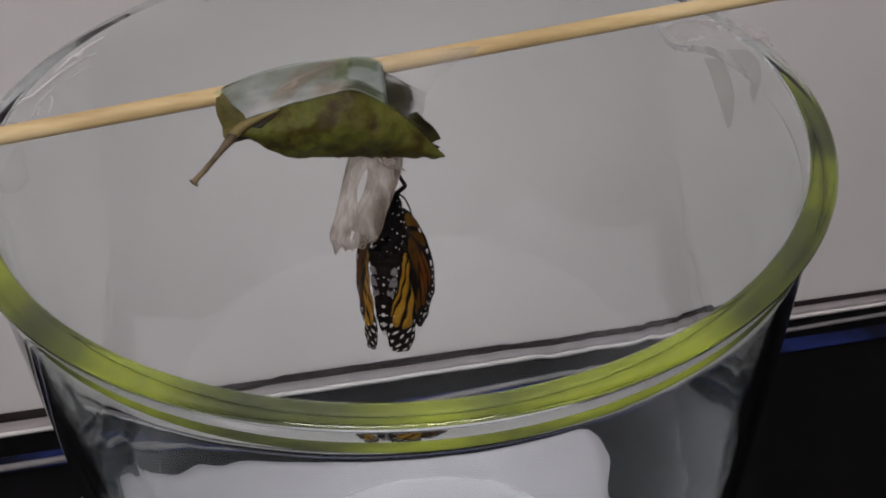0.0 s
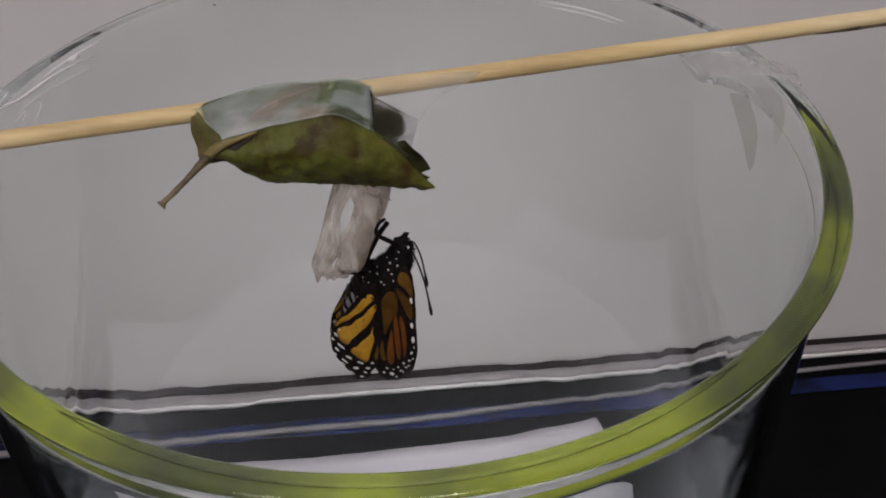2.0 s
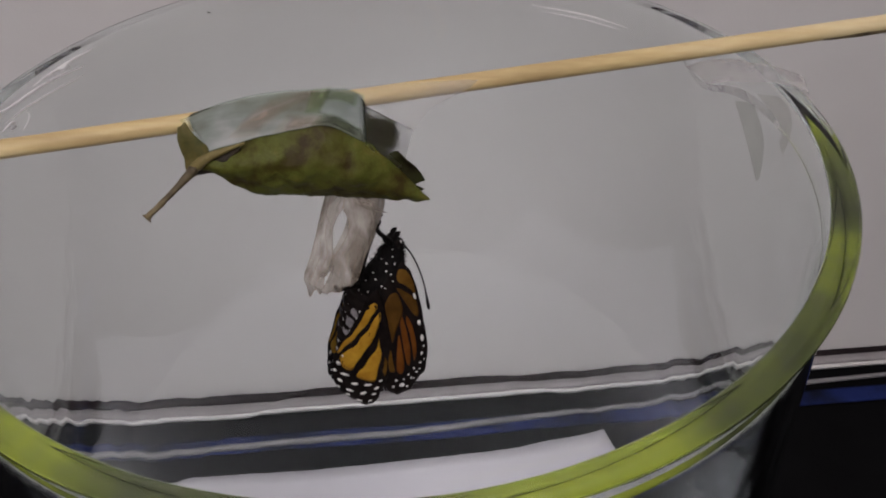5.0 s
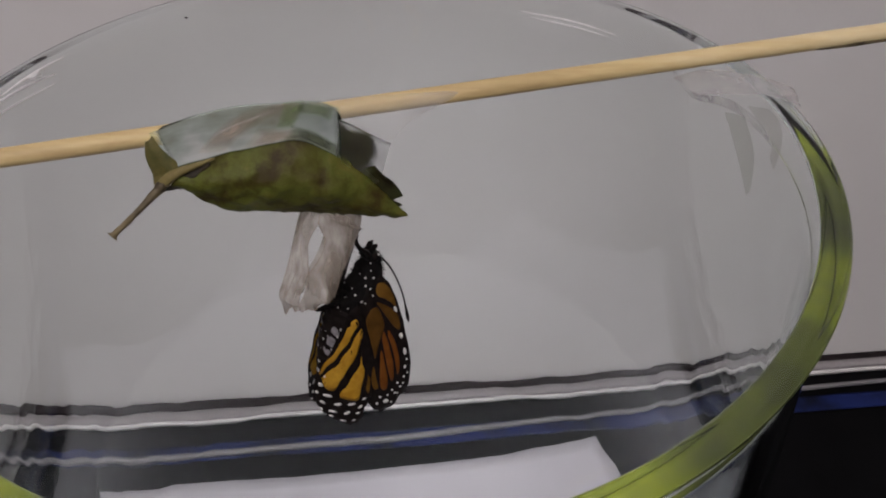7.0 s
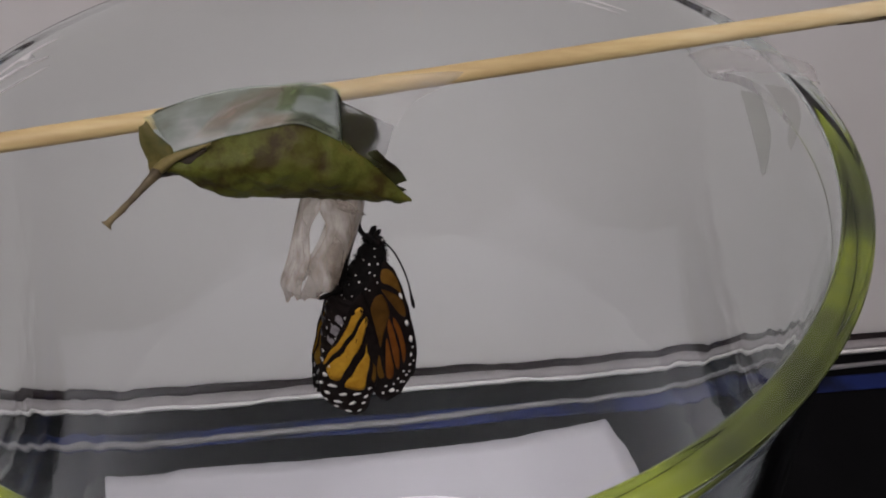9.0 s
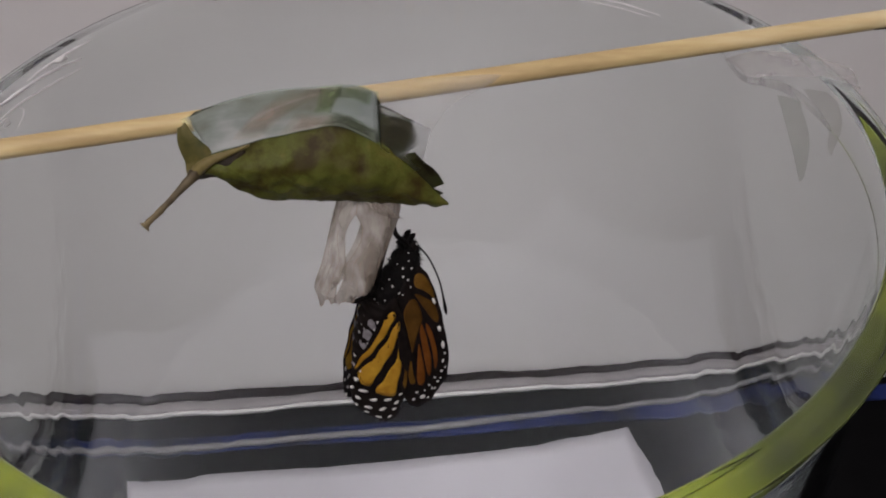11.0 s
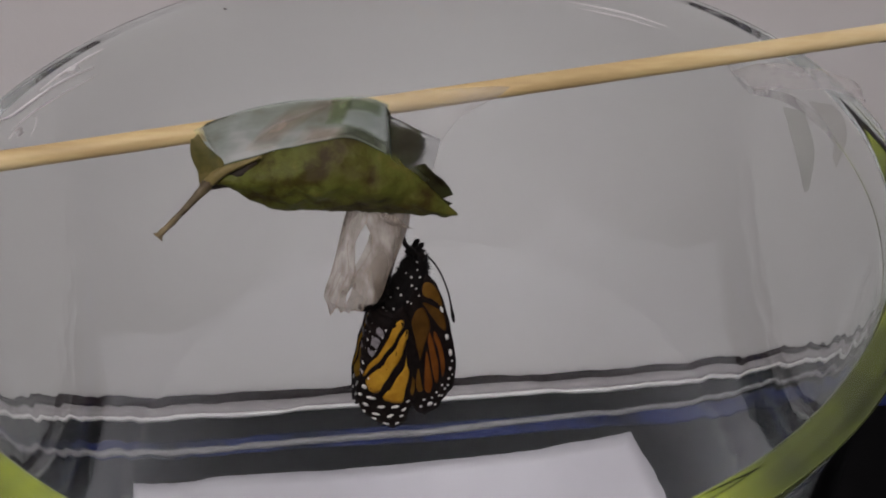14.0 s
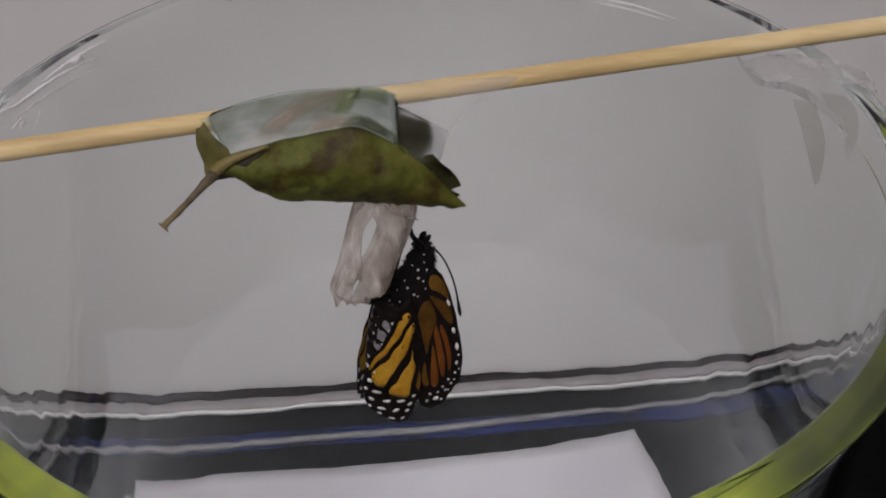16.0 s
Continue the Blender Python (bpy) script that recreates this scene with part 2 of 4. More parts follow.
RUST = rough_surface("wing_rust", [(0.3, (0.052, 0.024, 0.0045)), (0.7, (0.105, 0.050, 0.009))], 170, 0.65, 0.1, 0.0001, 1500, spec=0.08)
OCHRE = rough_surface("wing_ochre", [(0.3, (0.085, 0.040, 0.006)), (0.7, (0.160, 0.082, 0.014))], 170, 0.65, 0.1, 0.0001, 1500, spec=0.08)
ORANGE = rough_surface("wing_orange", [(0.3, (0.105, 0.032, 0.0055)), (0.7, (0.18, 0.062, 0.010))], 170, 0.65, 0.1, 0.0001, 1500, spec=0.08)
SPOT = rough_surface("white_spot", [(0.3, (0.66, 0.65, 0.62)), (0.7, (0.78, 0.77, 0.74))], 900, 0.7)
SILVER = rough_surface("abdomen_grey", [(0.3, (0.12, 0.11, 0.12)), (0.7, (0.31, 0.295, 0.315))], 500, 0.4)
LAMP_WHITE, _t, _o = material("lamp_diffuser")
_e = node(_t, "ShaderNodeEmission", Color=(1.0, 0.955, 0.92, 1), Strength=6.5)
_t.links.new(_e.outputs[0], _o.inputs[0])


# ---- mesh helpers ----
def mesh_from(name, verts, faces, mats, slots=None, smooth=True):
    me = bpy.data.meshes.new(name)
    me.from_pydata([tuple(v) for v in verts], [], faces)
    for m in mats:
        me.materials.append(m)
    for i, p in enumerate(me.polygons):
        p.use_smooth = smooth
        if slots:
            p.material_index = slots[i]
    me.update()
    return me


def box_bm(x0, x1, y0, y1, z0, z1, bevel=0.0, segments=2):
    bm = bmesh.new()
    bmesh.ops.create_cube(bm, size=1)
    for v in bm.verts:
        v.co = ((x0 + x1) / 2 + v.co.x * (x1 - x0), (y0 + y1) / 2 + v.co.y * (y1 - y0), (z0 + z1) / 2 + v.co.z * (z1 - z0))
    if bevel:
        bmesh.ops.bevel(bm, geom=bm.edges[:], offset=bevel, segments=segments, affect="EDGES")
    return bm


def bm_object(name, bm, mat, parent=None):
    bmesh.ops.recalc_face_normals(bm, faces=bm.faces[:])
    me = bpy.data.meshes.new(name)
    bm.to_mesh(me)
    bm.free()
    me.materials.append(mat)
    ob = new(name, me)
    ob.parent = parent
    return ob


def part(name, data, parent, label=""):
    ob = new(name, data)
    ob.parent = parent
    if label:
        ob["label"] = label
    return ob


def thing(name, at=(0, 0, 0)):
    ob = new(name)
    ob.location = at
    ob.empty_display_size = 0.01
    return ob


def spline(points, n):
    """n points along a smooth curve through the given ones."""
    p = [Vector(q) for q in points]
    p = [2 * p[0] - p[1], *p, 2 * p[-1] - p[-2]]
    out = []
    for i in range(n):
        x = i / (n - 1) * (len(p) - 3)
        k = min(int(x), len(p) - 4)
        t = x - k
        a, b, c, d = p[k:k + 4]
        out.append(0.5 * (2 * b + (c - a) * t + (2 * a - 5 * b + 4 * c - d) * t * t + (3 * b - a - 3 * c + d) * t ** 3))
    return out


def tube(name, path, radii, mat, sides=10, rough=0.0):
    """A rounded tube along a path; radii along it."""
    verts, faces = [], []
    n = len(path)
    for i, p in enumerate(path):
        along = (path[min(i + 1, n - 1)] - path[max(i - 1, 0)]).normalized()
        a = along.orthogonal().normalized() if i == 0 else (a - along * a.dot(along)).normalized()
        b = along.cross(a)
        r = radii[i]
        for s in range(sides):
            g = 2 * math.pi * s / sides
            w = r * (1 + rough * noise.noise((p.x * 900 + 3 * math.cos(g), p.y * 900 + 3 * math.sin(g), p.z * 900)))
            verts.append(p + (a * math.cos(g) + b * math.sin(g)) * w)
    for i in range(n - 1):
        for s in range(sides):
            q = (s + 1) % sides
            faces.append((i * sides + s, i * sides + q, (i + 1) * sides + q, (i + 1) * sides + s))
    faces.append(tuple(range(sides))[::-1])
    faces.append(tuple((n - 1) * sides + s for s in range(sides)))
    return mesh_from(name, verts, faces, [mat])


def sheet(name, rows, mats, thick, slots=None):
    """A thin sheet with two faces and a rim from rows of points."""
    nr, nc = len(rows), len(rows[0])
    flat = [Vector(p) for r in rows for p in r]
    normals = []
    for i in range(nr):
        for j in range(nc):
            u = rows[i][min(j + 1, nc - 1)] - rows[i][max(j - 1, 0)]
            v = rows[min(i + 1, nr - 1)][j] - rows[max(i - 1, 0)][j]
            w = u.cross(v)
            normals.append(w.normalized() if w.length > 1e-12 else Vector((0, -1, 0)))
    verts = [p + n * thick / 2 for p, n in zip(flat, normals)] + [p - n * thick / 2 for p, n in zip(flat, normals)]
    k, faces = nr * nc, []
    for i in range(nr - 1):
        for j in range(nc - 1):
            a, b, c, d = i * nc + j, i * nc + j + 1, (i + 1) * nc + j + 1, (i + 1) * nc + j
            faces += [(a, b, c, d), (a + k, d + k, c + k, b + k)]
    edge = [j for j in range(nc)] + [i * nc + nc - 1 for i in range(1, nr)] + [(nr - 1) * nc + j for j in range(nc - 2, -1, -1)] + [i * nc for i in range(nr - 2, 0, -1)]
    for a, b in zip(edge, edge[1:] + edge[:1]):
        faces.append((a, a + k, b + k, b))
    return mesh_from(name, verts, faces, mats, slots)


def mm(*p):
    """Millimetres from the rim's centre to the room's metres."""
    return Vector((p[0] / 1000, p[1] / 1000, TOP + p[2] / 1000))


# ---- the room ----
def room():
    spans = [("wall_north", (-1.6, 1.6, BACK, BACK + 0.1, 0, 2.4), WALL), ("wall_south", (-1.6, 1.6, -2.5, -2.4, 0, 2.4), PLASTER),
             ("wall_west", (-1.7, -1.6, -2.4, BACK, 0, 2.4), PLASTER), ("wall_east", (1.6, 1.7, -2.4, BACK, 0, 2.4), PLASTER),
             ("ceiling", (-1.7, 1.7, -2.5, BACK + 0.1, 2.4, 2.5), PLASTER), ("floor", (-1.7, 1.7, -2.5, BACK + 0.1, -0.1, 0), FLOOR)]
    words = {"wall_north": "plain white painted wall behind the table", "ceiling": "plain pale ceiling over the room", "floor": "dark brown boarded floor of the room"}
    for name, s, m in spans:
        ob = bm_object(name, box_bm(*s), m)
        tagged(ob, words.get(name, "plain pale wall of the room"), "floor" if name == "floor" else "ceiling" if name == "ceiling" else "wall", kind="structure")


def ceiling_light():
    lamp = thing("ceiling_light", (-0.25, -0.98, 2.4))
    tagged(lamp, "long white ceiling light with a glowing diffuser", "lamp")
    bm = box_bm(-0.61, 0.61, -0.29, 0.29, -0.018, -0.001, 0.003)
    bm_object("frame", bm, PLASTER, lamp)
    bm_object("diffuser", box_bm(-0.565, 0.565, -0.255, 0.255, -0.024, -0.0185, 0.002), LAMP_WHITE, lamp)


def table():
    t = thing("table", (0, -0.25, 0))
    tagged(t, "black table with a dull smooth top against the wall", "table")
    bm_object("tabletop", box_bm(-0.9, 0.9, -0.35, 0.4447, TABLE - 0.03, TABLE, 0.003), BLACK, t)
    for x in (-0.84, 0.84):
        for y in (-0.29, 0.39):
            bm_object("leg", box_bm(x - 0.025, x + 0.025, y - 0.025, y + 0.025, 0, TABLE - 0.03, 0.002), BLACK, t)


def strip(name, x0, x1, ya, yb, wide_a, wide_b, height, mat, wobble=0.0):
    """A low strip lying on the table from (x0, ya) to (x1, yb)."""
    rows = []
    n = 60
    for side in (0, 0.12, 0.5, 0.88, 1):
        row = []
        for i in range(n):
            f = i / (n - 1)
            w = wide_a + (wide_b - wide_a) * f
            y = ya + (yb - ya) * f + (side - 0.5) * w + wobble * noise.noise((f * 9, 3.1, 0))
            z = TABLE + height * (0 if side in (0, 1) else 1)
            row.append(Vector((x0 + (x1 - x0) * f, y, z + 0.0006)))
        rows.append(row)
    return sheet(name, rows, [mat], 0.0006)


def back_strips():
    # near-black strip: the gap's shade at the wall's foot, as a coloured sheet
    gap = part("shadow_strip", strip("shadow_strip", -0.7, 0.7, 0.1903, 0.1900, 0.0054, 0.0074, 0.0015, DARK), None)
    tagged(gap, "thin dark strip painted as shade at the wall's foot", "strip")
    rail = thing("wall_rail", (0, 0.18, TABLE))
    tagged(rail, "grey rail on the table, highlight painted on its front edge", "rail")
    for nm, m, dy, wa, wb, h in (("rail_face", RAIL, 0.0012, 0.0105, 0.0036, 0.0020), ("rail_edge", RAIL_EDGE, -0.0042, 0.0015, 0.0012, 0.0023)):
        ob = part(nm, strip(nm, -0.7, 0.7, 0.1765 + dy, 0.1875 + dy, wa, wb, h, m), rail)
        ob.matrix_parent_inverse = Matrix.Translation((0, -0.18, -TABLE))
    band = part("blue_tape", strip("blue_tape", -0.7, 0.7, 0.1512, 0.1614, 0.012, 0.010, 0.0003, BLUE), None)
    tagged(band, "dull blue tape stuck along the black table", "tape")
    path = spline([(-0.7, 0.145, TABLE + 0.0024), (-0.45, 0.1475, TABLE + 0.0024), (-0.217, 0.151, TABLE + 0.0024), (-0.02, 0.1548, TABLE + 0.0024), (0.11, 0.161, TABLE + 0.0024), (0.278, 0.1698, TABLE + 0.0024), (0.7, 0.179, TABLE + 0.0024)], 70)
    cord = part("cord", tube("cord", path, [0.0024 - 0.0013 * i / 69 for i in range(70)], CORD, 8), None)
    tagged(cord, "thin grey cord lying across the blue tape", "cord")


def paper():
    rows = []
    for i in range(30):
        row = []
        for j in range(40):
            p = Matrix.Rotation(radians(1.6), 3, "Z") @ Vector((-0.1395 + 0.279 * j / 39, -0.108 + 0.216 * i / 29, 0))
            side, rear = (j / 39) ** 8, 0.216 * (29 - i) / 29      # the far corner is pulled out of square and lifts a little
            corner = side * max(0.0, 1 - rear / 0.03)
            p += Vector((0.0080 * side * math.sin(math.pi * min(1.0, rear / 0.08)), 0.0045 * corner, 0.0022 * corner))
            row.append(p + Vector((-0.0265, 0.0285, TABLE + 0.0010 + 0.0005 * noise.noise((j * 0.3, i * 0.3, 0)))))
        rows.append(row)
    ob = part("paper_sheet", sheet("paper_sheet", rows, [PAPER], 0.0003), None)
    tagged(ob, "white paper sheet on the table under the vase", "paper")


# ---- the glass vase ----
def vase():
    base = -287.5
    prof = []
    outer = [(107 + 3.0 * max(0.0, 1 + z / 13.0) ** 2, z) for z in (-60, -30, -20, -16, -13, -11, -9, -7, -5.5, -4, -3, -2)]
    prof += [(0, base), (60, base), (100, base), (105.5, base + 0.3), (106.6, base + 1.2), (107, base + 3), (107, -220), (107, -120)]
    prof += outer
    prof += [(109.75, -1.2), (109.4, -0.5), (108.7, -0.08), (108.0, 0), (104.8, 0), (104.0, -0.1), (103.4, -0.5), (103.1, -1.2), (103.0, -2.2)]
    prof += [(103, z) for z in (-6, -12, -20, -40, -80, -120, -200)]
    prof += [(103, base + 8), (102.9, base + 4.2), (102.3, base + 3.2), (100, base + 3.0), (60, base + 3), (0, base + 3)]
    n = 768
    verts, faces, ring = [], [], []
    for r, z in prof:
        if r == 0:
            ring.append([len(verts)] * n)
            verts.append(mm(0, 0, z))
        else:
            ring.append(list(range(len(verts), len(verts) + n)))
            verts += [mm(r * math.cos(2 * math.pi * k / n), r * math.sin(2 * math.pi * k / n), z) for k in range(n)]
    slots = []
    for level, (a, b) in enumerate(zip(ring, ring[1:])):
        for k in range(n):
            q = (k + 1) % n
            f = [a[k], a[q], b[q], b[k]]
            f = [v for i, v in enumerate(f) if v not in f[:i]]
            faces.append(tuple(f))
            slots.append(1 if level >= len(ring) - 4 else 2 if level >= len(ring) - 12 else 0)
    th = thing("glass_vase", mm(0, 0, base))
    inv = Matrix.Translation(-mm(0, 0, base))
    ob = part("glass_body", mesh_from("glass_body", verts, faces, [GLASS, GLASS_BASE, GLASS_INNER], slots), th)
    ob.visible_shadow, ob.matrix_parent_inverse = False, inv
    # added sheet inside the wall, on the near arc, painting the rim's green light
    core = []
    for k in range(434):
        g = radians(170 + 203 * k / 433)
        wide = min(1.0, 0.02 + min(k, 433 - k) / 46)
        core.append([mm(r * math.cos(g), r * math.sin(g), z) for r, z in ((107.1 - (107.1 - q) * wide, -8.3 - 0.40 * (107.1 - (107.1 - q) * wide - 103.06)) for q in (103.06, 104.2, 105.6, 107.1))])
    rc = part("rim_glow", sheet("rim_glow", core, [RIM_GLOW], 0.00006), th, "added sheet coloured as green light in the thick rim")
    rc.matrix_parent_inverse = inv
    tagged(th, "clear glass cylinder vase with a thick greenish polished rim", "vase")


# ---- stick, tape, leaf, shell ----
def stick_at(x):
    return mm(x, 18.2 + 0.164 * x, 2.9)


def stick():
    n = 60
    path = [stick_at(-135 + 290 * i / (n - 1)) for i in range(n)]
    ob = part("bamboo_stick", tube("bamboo_stick", path, [0.00235 * (1 + 0.03 * noise.noise((i * 0.4, 0, 0))) for i in range(n)], WOOD, 20, 0.02), None)
    tagged(ob, "pale bamboo stick resting across the vase's rim", "stick")
    # thin dark brown strip along the underside of the right end
    under_strip = [stick_at(x) + Vector((0, -0.0013, -0.0013)) for x in (121, 124, 128, 134, 141, 149, 154)]
    part("under_strip", tube("under_strip", under_strip, [0.0003, 0.0008, 0.0010, 0.0011, 0.0010, 0.0011, 0.0006], STEM, 8, 0.3), ob, "dark brown strip along the underside")


def between(a, b, n, sag=Vector((0, 0, 0))):
    return [a.lerp(b, i / (n - 1)) + sag * math.sin(math.pi * i / (n - 1)) for i in range(n)]


def leaf_sheet(name, top, low, n, sag, seed, rag=0.0, mat=LEAF):
    rows = []
    for k, (a, b) in enumerate(zip(top, low)):
        row = between(a, b, n, sag * min(1, (a - b).length / 0.012))
        for j, p in enumerate(row):
            p += Vector((0, 0.0019, 0.0004)) * math.sin(math.pi * j / (n - 1)) * noise.noise((p.x * 130, p.z * 130, seed)) + Vector((0, 0.0006, 0.0001)) * noise.noise((p.x * 420, p.z * 420, seed + 3))
            if j in (0, n - 1):
                p += Vector((0, 0, rag * noise.noise((p.x * 700, 2, seed))))
        rows.append(row)
    return sheet(name, rows, [mat], 0.0003)


def leaf():
    at = mm(-20, 6, 5)
    th = thing("leaf", at)
    tagged(th, "dry curled green leaf taped to the bamboo stick", "leaf")
    top = spline([mm(-41.4, -5.6, 3.6), mm(-38.5, -5.6, 5.2), mm(-30, -5, 7.0), mm(-19.3, -4.2, 8.1), mm(-12, -4, 8.5), mm(-3.4, -4, 3.0), mm(3.6, -4.2, -4.8), mm(10.8, -4.6, -14.2)], 80)
    low = spline([mm(-41.6, -7.6, 0.4), mm(-38.2, -8.4, -0.6), mm(-34, -8.6, -4.0), mm(-28, -8, -7.2), mm(-20, -7, -8.7), mm(-11, -6, -10.6), mm(0, -5.4, -12.6), mm(10.9, -4.6, -14.6)], 80)
    made = [part("blade", leaf_sheet("blade", top, low, 28, Vector((0, -0.0040, 0.0010)), 1.7, 0.0005), th)]
    top = spline([mm(-45.2, 5, 7.6), mm(-43, 6.0, 8.4), mm(-38, 6.4, 9.2), mm(-29, 6.4, 10.8), mm(-19.3, 6.5, 11.4), mm(-9.3, 6.5, 10.9), mm(-3.9, 6.2, 9.2), mm(-2.6, 6.0, 4.6), mm(2.6, 6.4, 2.4), mm(4.4, 6.2, -2.4), mm(2.8, 5.2, -6.2), mm(2.0, 4.2, -9.4), mm(3.4, 3.4, -13.4)], 90)
    low = spline([mm(-44.4, 1.6, 6.4), mm(-41, -3.0, 5.6), mm(-37, -3.5, 3.5), mm(-29, -3.5, 5.5), mm(-19.3, -3, 6.5), mm(-13, -2.5, 6), mm(-8, -2, 2), mm(-6, -1.5, -1), mm(-4, -1.5, -5), mm(-3, -1, -8), mm(-1.6, 0, -10), mm(0.4, 1.0, -12), mm(3.0, 2.6, -14.4)], 90)
    made.append(part("folded_half", leaf_sheet("folded_half", top, low, 16, Vector((0, -0.0012, 0.0004)), 5.1, 0.0004, LEAF_DARK), th, "half of the leaf folded over the stick, shade in its colour"))
    neck_l = spline([mm(-46.0, -4.5, 10.6), mm(-46.5, -5.0, 8.0), mm(-46.4, -5.6, 6.0), mm(-45.8, -6.0, 3.2), mm(-45.9, -6.6, 0.6), mm(-45.0, -7.2, -0.9)], 30)
    neck_r = spline([mm(-44.4, -4.5, 11.8), mm(-42.6, -5.2, 9.0), mm(-40.2, -6.0, 6.2), mm(-39.8, -6.4, 4.4), mm(-40.6, -6.8, 2.4), mm(-43.2, -7.4, -0.6)], 30)
    made.append(part("leaf_base", leaf_sheet("leaf_base", neck_l, neck_r, 12, Vector((0, -0.0010, 0)), 8.3, 0.0002, LEAF_PALE), th, "yellowish narrow base of the leaf"))
    fold_u = spline([mm(-44.0, -8.0, 1.4), mm(-40.2, -8.4, 3.2), mm(-35.2, -8.2, 5.8), mm(-33.6, -8.0, 6.5), mm(-32.4, -7.7, 6.8)], 30)
    fold_d = spline([mm(-43.6, -8.0, -0.1), mm(-40.4, -8.3, 0.0), mm(-37.6, -8.3, 0.9), mm(-35.0, -8.6, 2.8), mm(-32.2, -8.0, 6.0)], 30)
    made.append(part("fold", leaf_sheet("fold", fold_u, fold_d, 10, Vector((0, -0.0006, -0.0002)), 3.3, 0.0008, LEAF_BROWN), th, "dark brown crumpled fold beside the midrib"))
    rib = spline([mm(-45.0, -8.8, 0.6), mm(-42.4, -9.0, 3.0), mm(-39.4, -8.9, 4.9), mm(-35.6, -8.7, 6.2), mm(-31.0, -8.2, 7.6)], 24)
    made.append(part("midrib", tube("midrib", rib, [0.0013 * min(1, 0.45 + i / 9) * (1 - 0.80 * max(0, i - 8) / 15) for i in range(24)], MIDRIB, 10, 0.2), th, "yellowish brown midrib"))
    torn_u = [mm(x, -3.2, z) for x, z in ((3.9, -0.6), (5.9, -2.9), (7.8, -5.3), (9.2, -7.1), (10.1, -9.2), (7.4, -10.5), (9.8, -11.6), (7.2, -13.6))]
    torn_d = [mm(x, -3.8, z) for x, z in ((-0.9, -2.4), (0.2, -4.1), (1.9, -6.1), (3.4, -8.5), (4.3, -10.1), (5, -11.2), (5.7, -11.9), (7, -13.2))]
    made.append(part("torn_tip", leaf_sheet("torn_tip", torn_u, torn_d, 14, Vector((0, 0.0010, -0.0003)), 6.4, 0.0004, LEAF_DARK), th, "torn end of the folded half, shade in its colour"))
    st = spline([mm(-42.5, -9.2, 3.0), mm(-45.0, -10.8, 1.0), mm(-49.0, -14.5, -1.4), mm(-53.0, -18.8, -3.2), mm(-53.9, -19.6, -3.7)], 26)
    rad = [0.00072 * min(1, 0.3 + i / 4) + 0.0006 * max(0, 1 - abs(i - 3) / 7) + 0.0007 * max(0, 1 - abs(i - 24) / 4) for i in range(26)]
    made.append(part("stem", tube("stem", st, rad, STEM, 10, 0.35), th, "brown dry leaf stem"))
    for o in made:
        o.matrix_parent_inverse = Matrix.Translation(-at)


def wall_at(angle, z, r):
    """A place on the vase's inner side."""
    return mm(r * math.cos(radians(angle)), r * math.sin(radians(angle)), z)


def on_glass(name, a, b, mat, label):
    """A strip of tape lying on the vase's inner side, between two edges given as angle and height."""
    up, down = spline([(*p, 0) for p in a], 30), spline([(*p, 0) for p in b], 30)
    rows = [[wall_at(q.x, q.y, 102.8 - 0.15 * noise.noise((q.x, q.y * 0.5, 1))) for q in between(p, r, 12)] for p, r in zip(up, down)]
    ob = part(name, sheet(name, rows, [mat], 0.00005), None)
    tagged(ob, label, "tape", "strips of clear tape")
    return ob


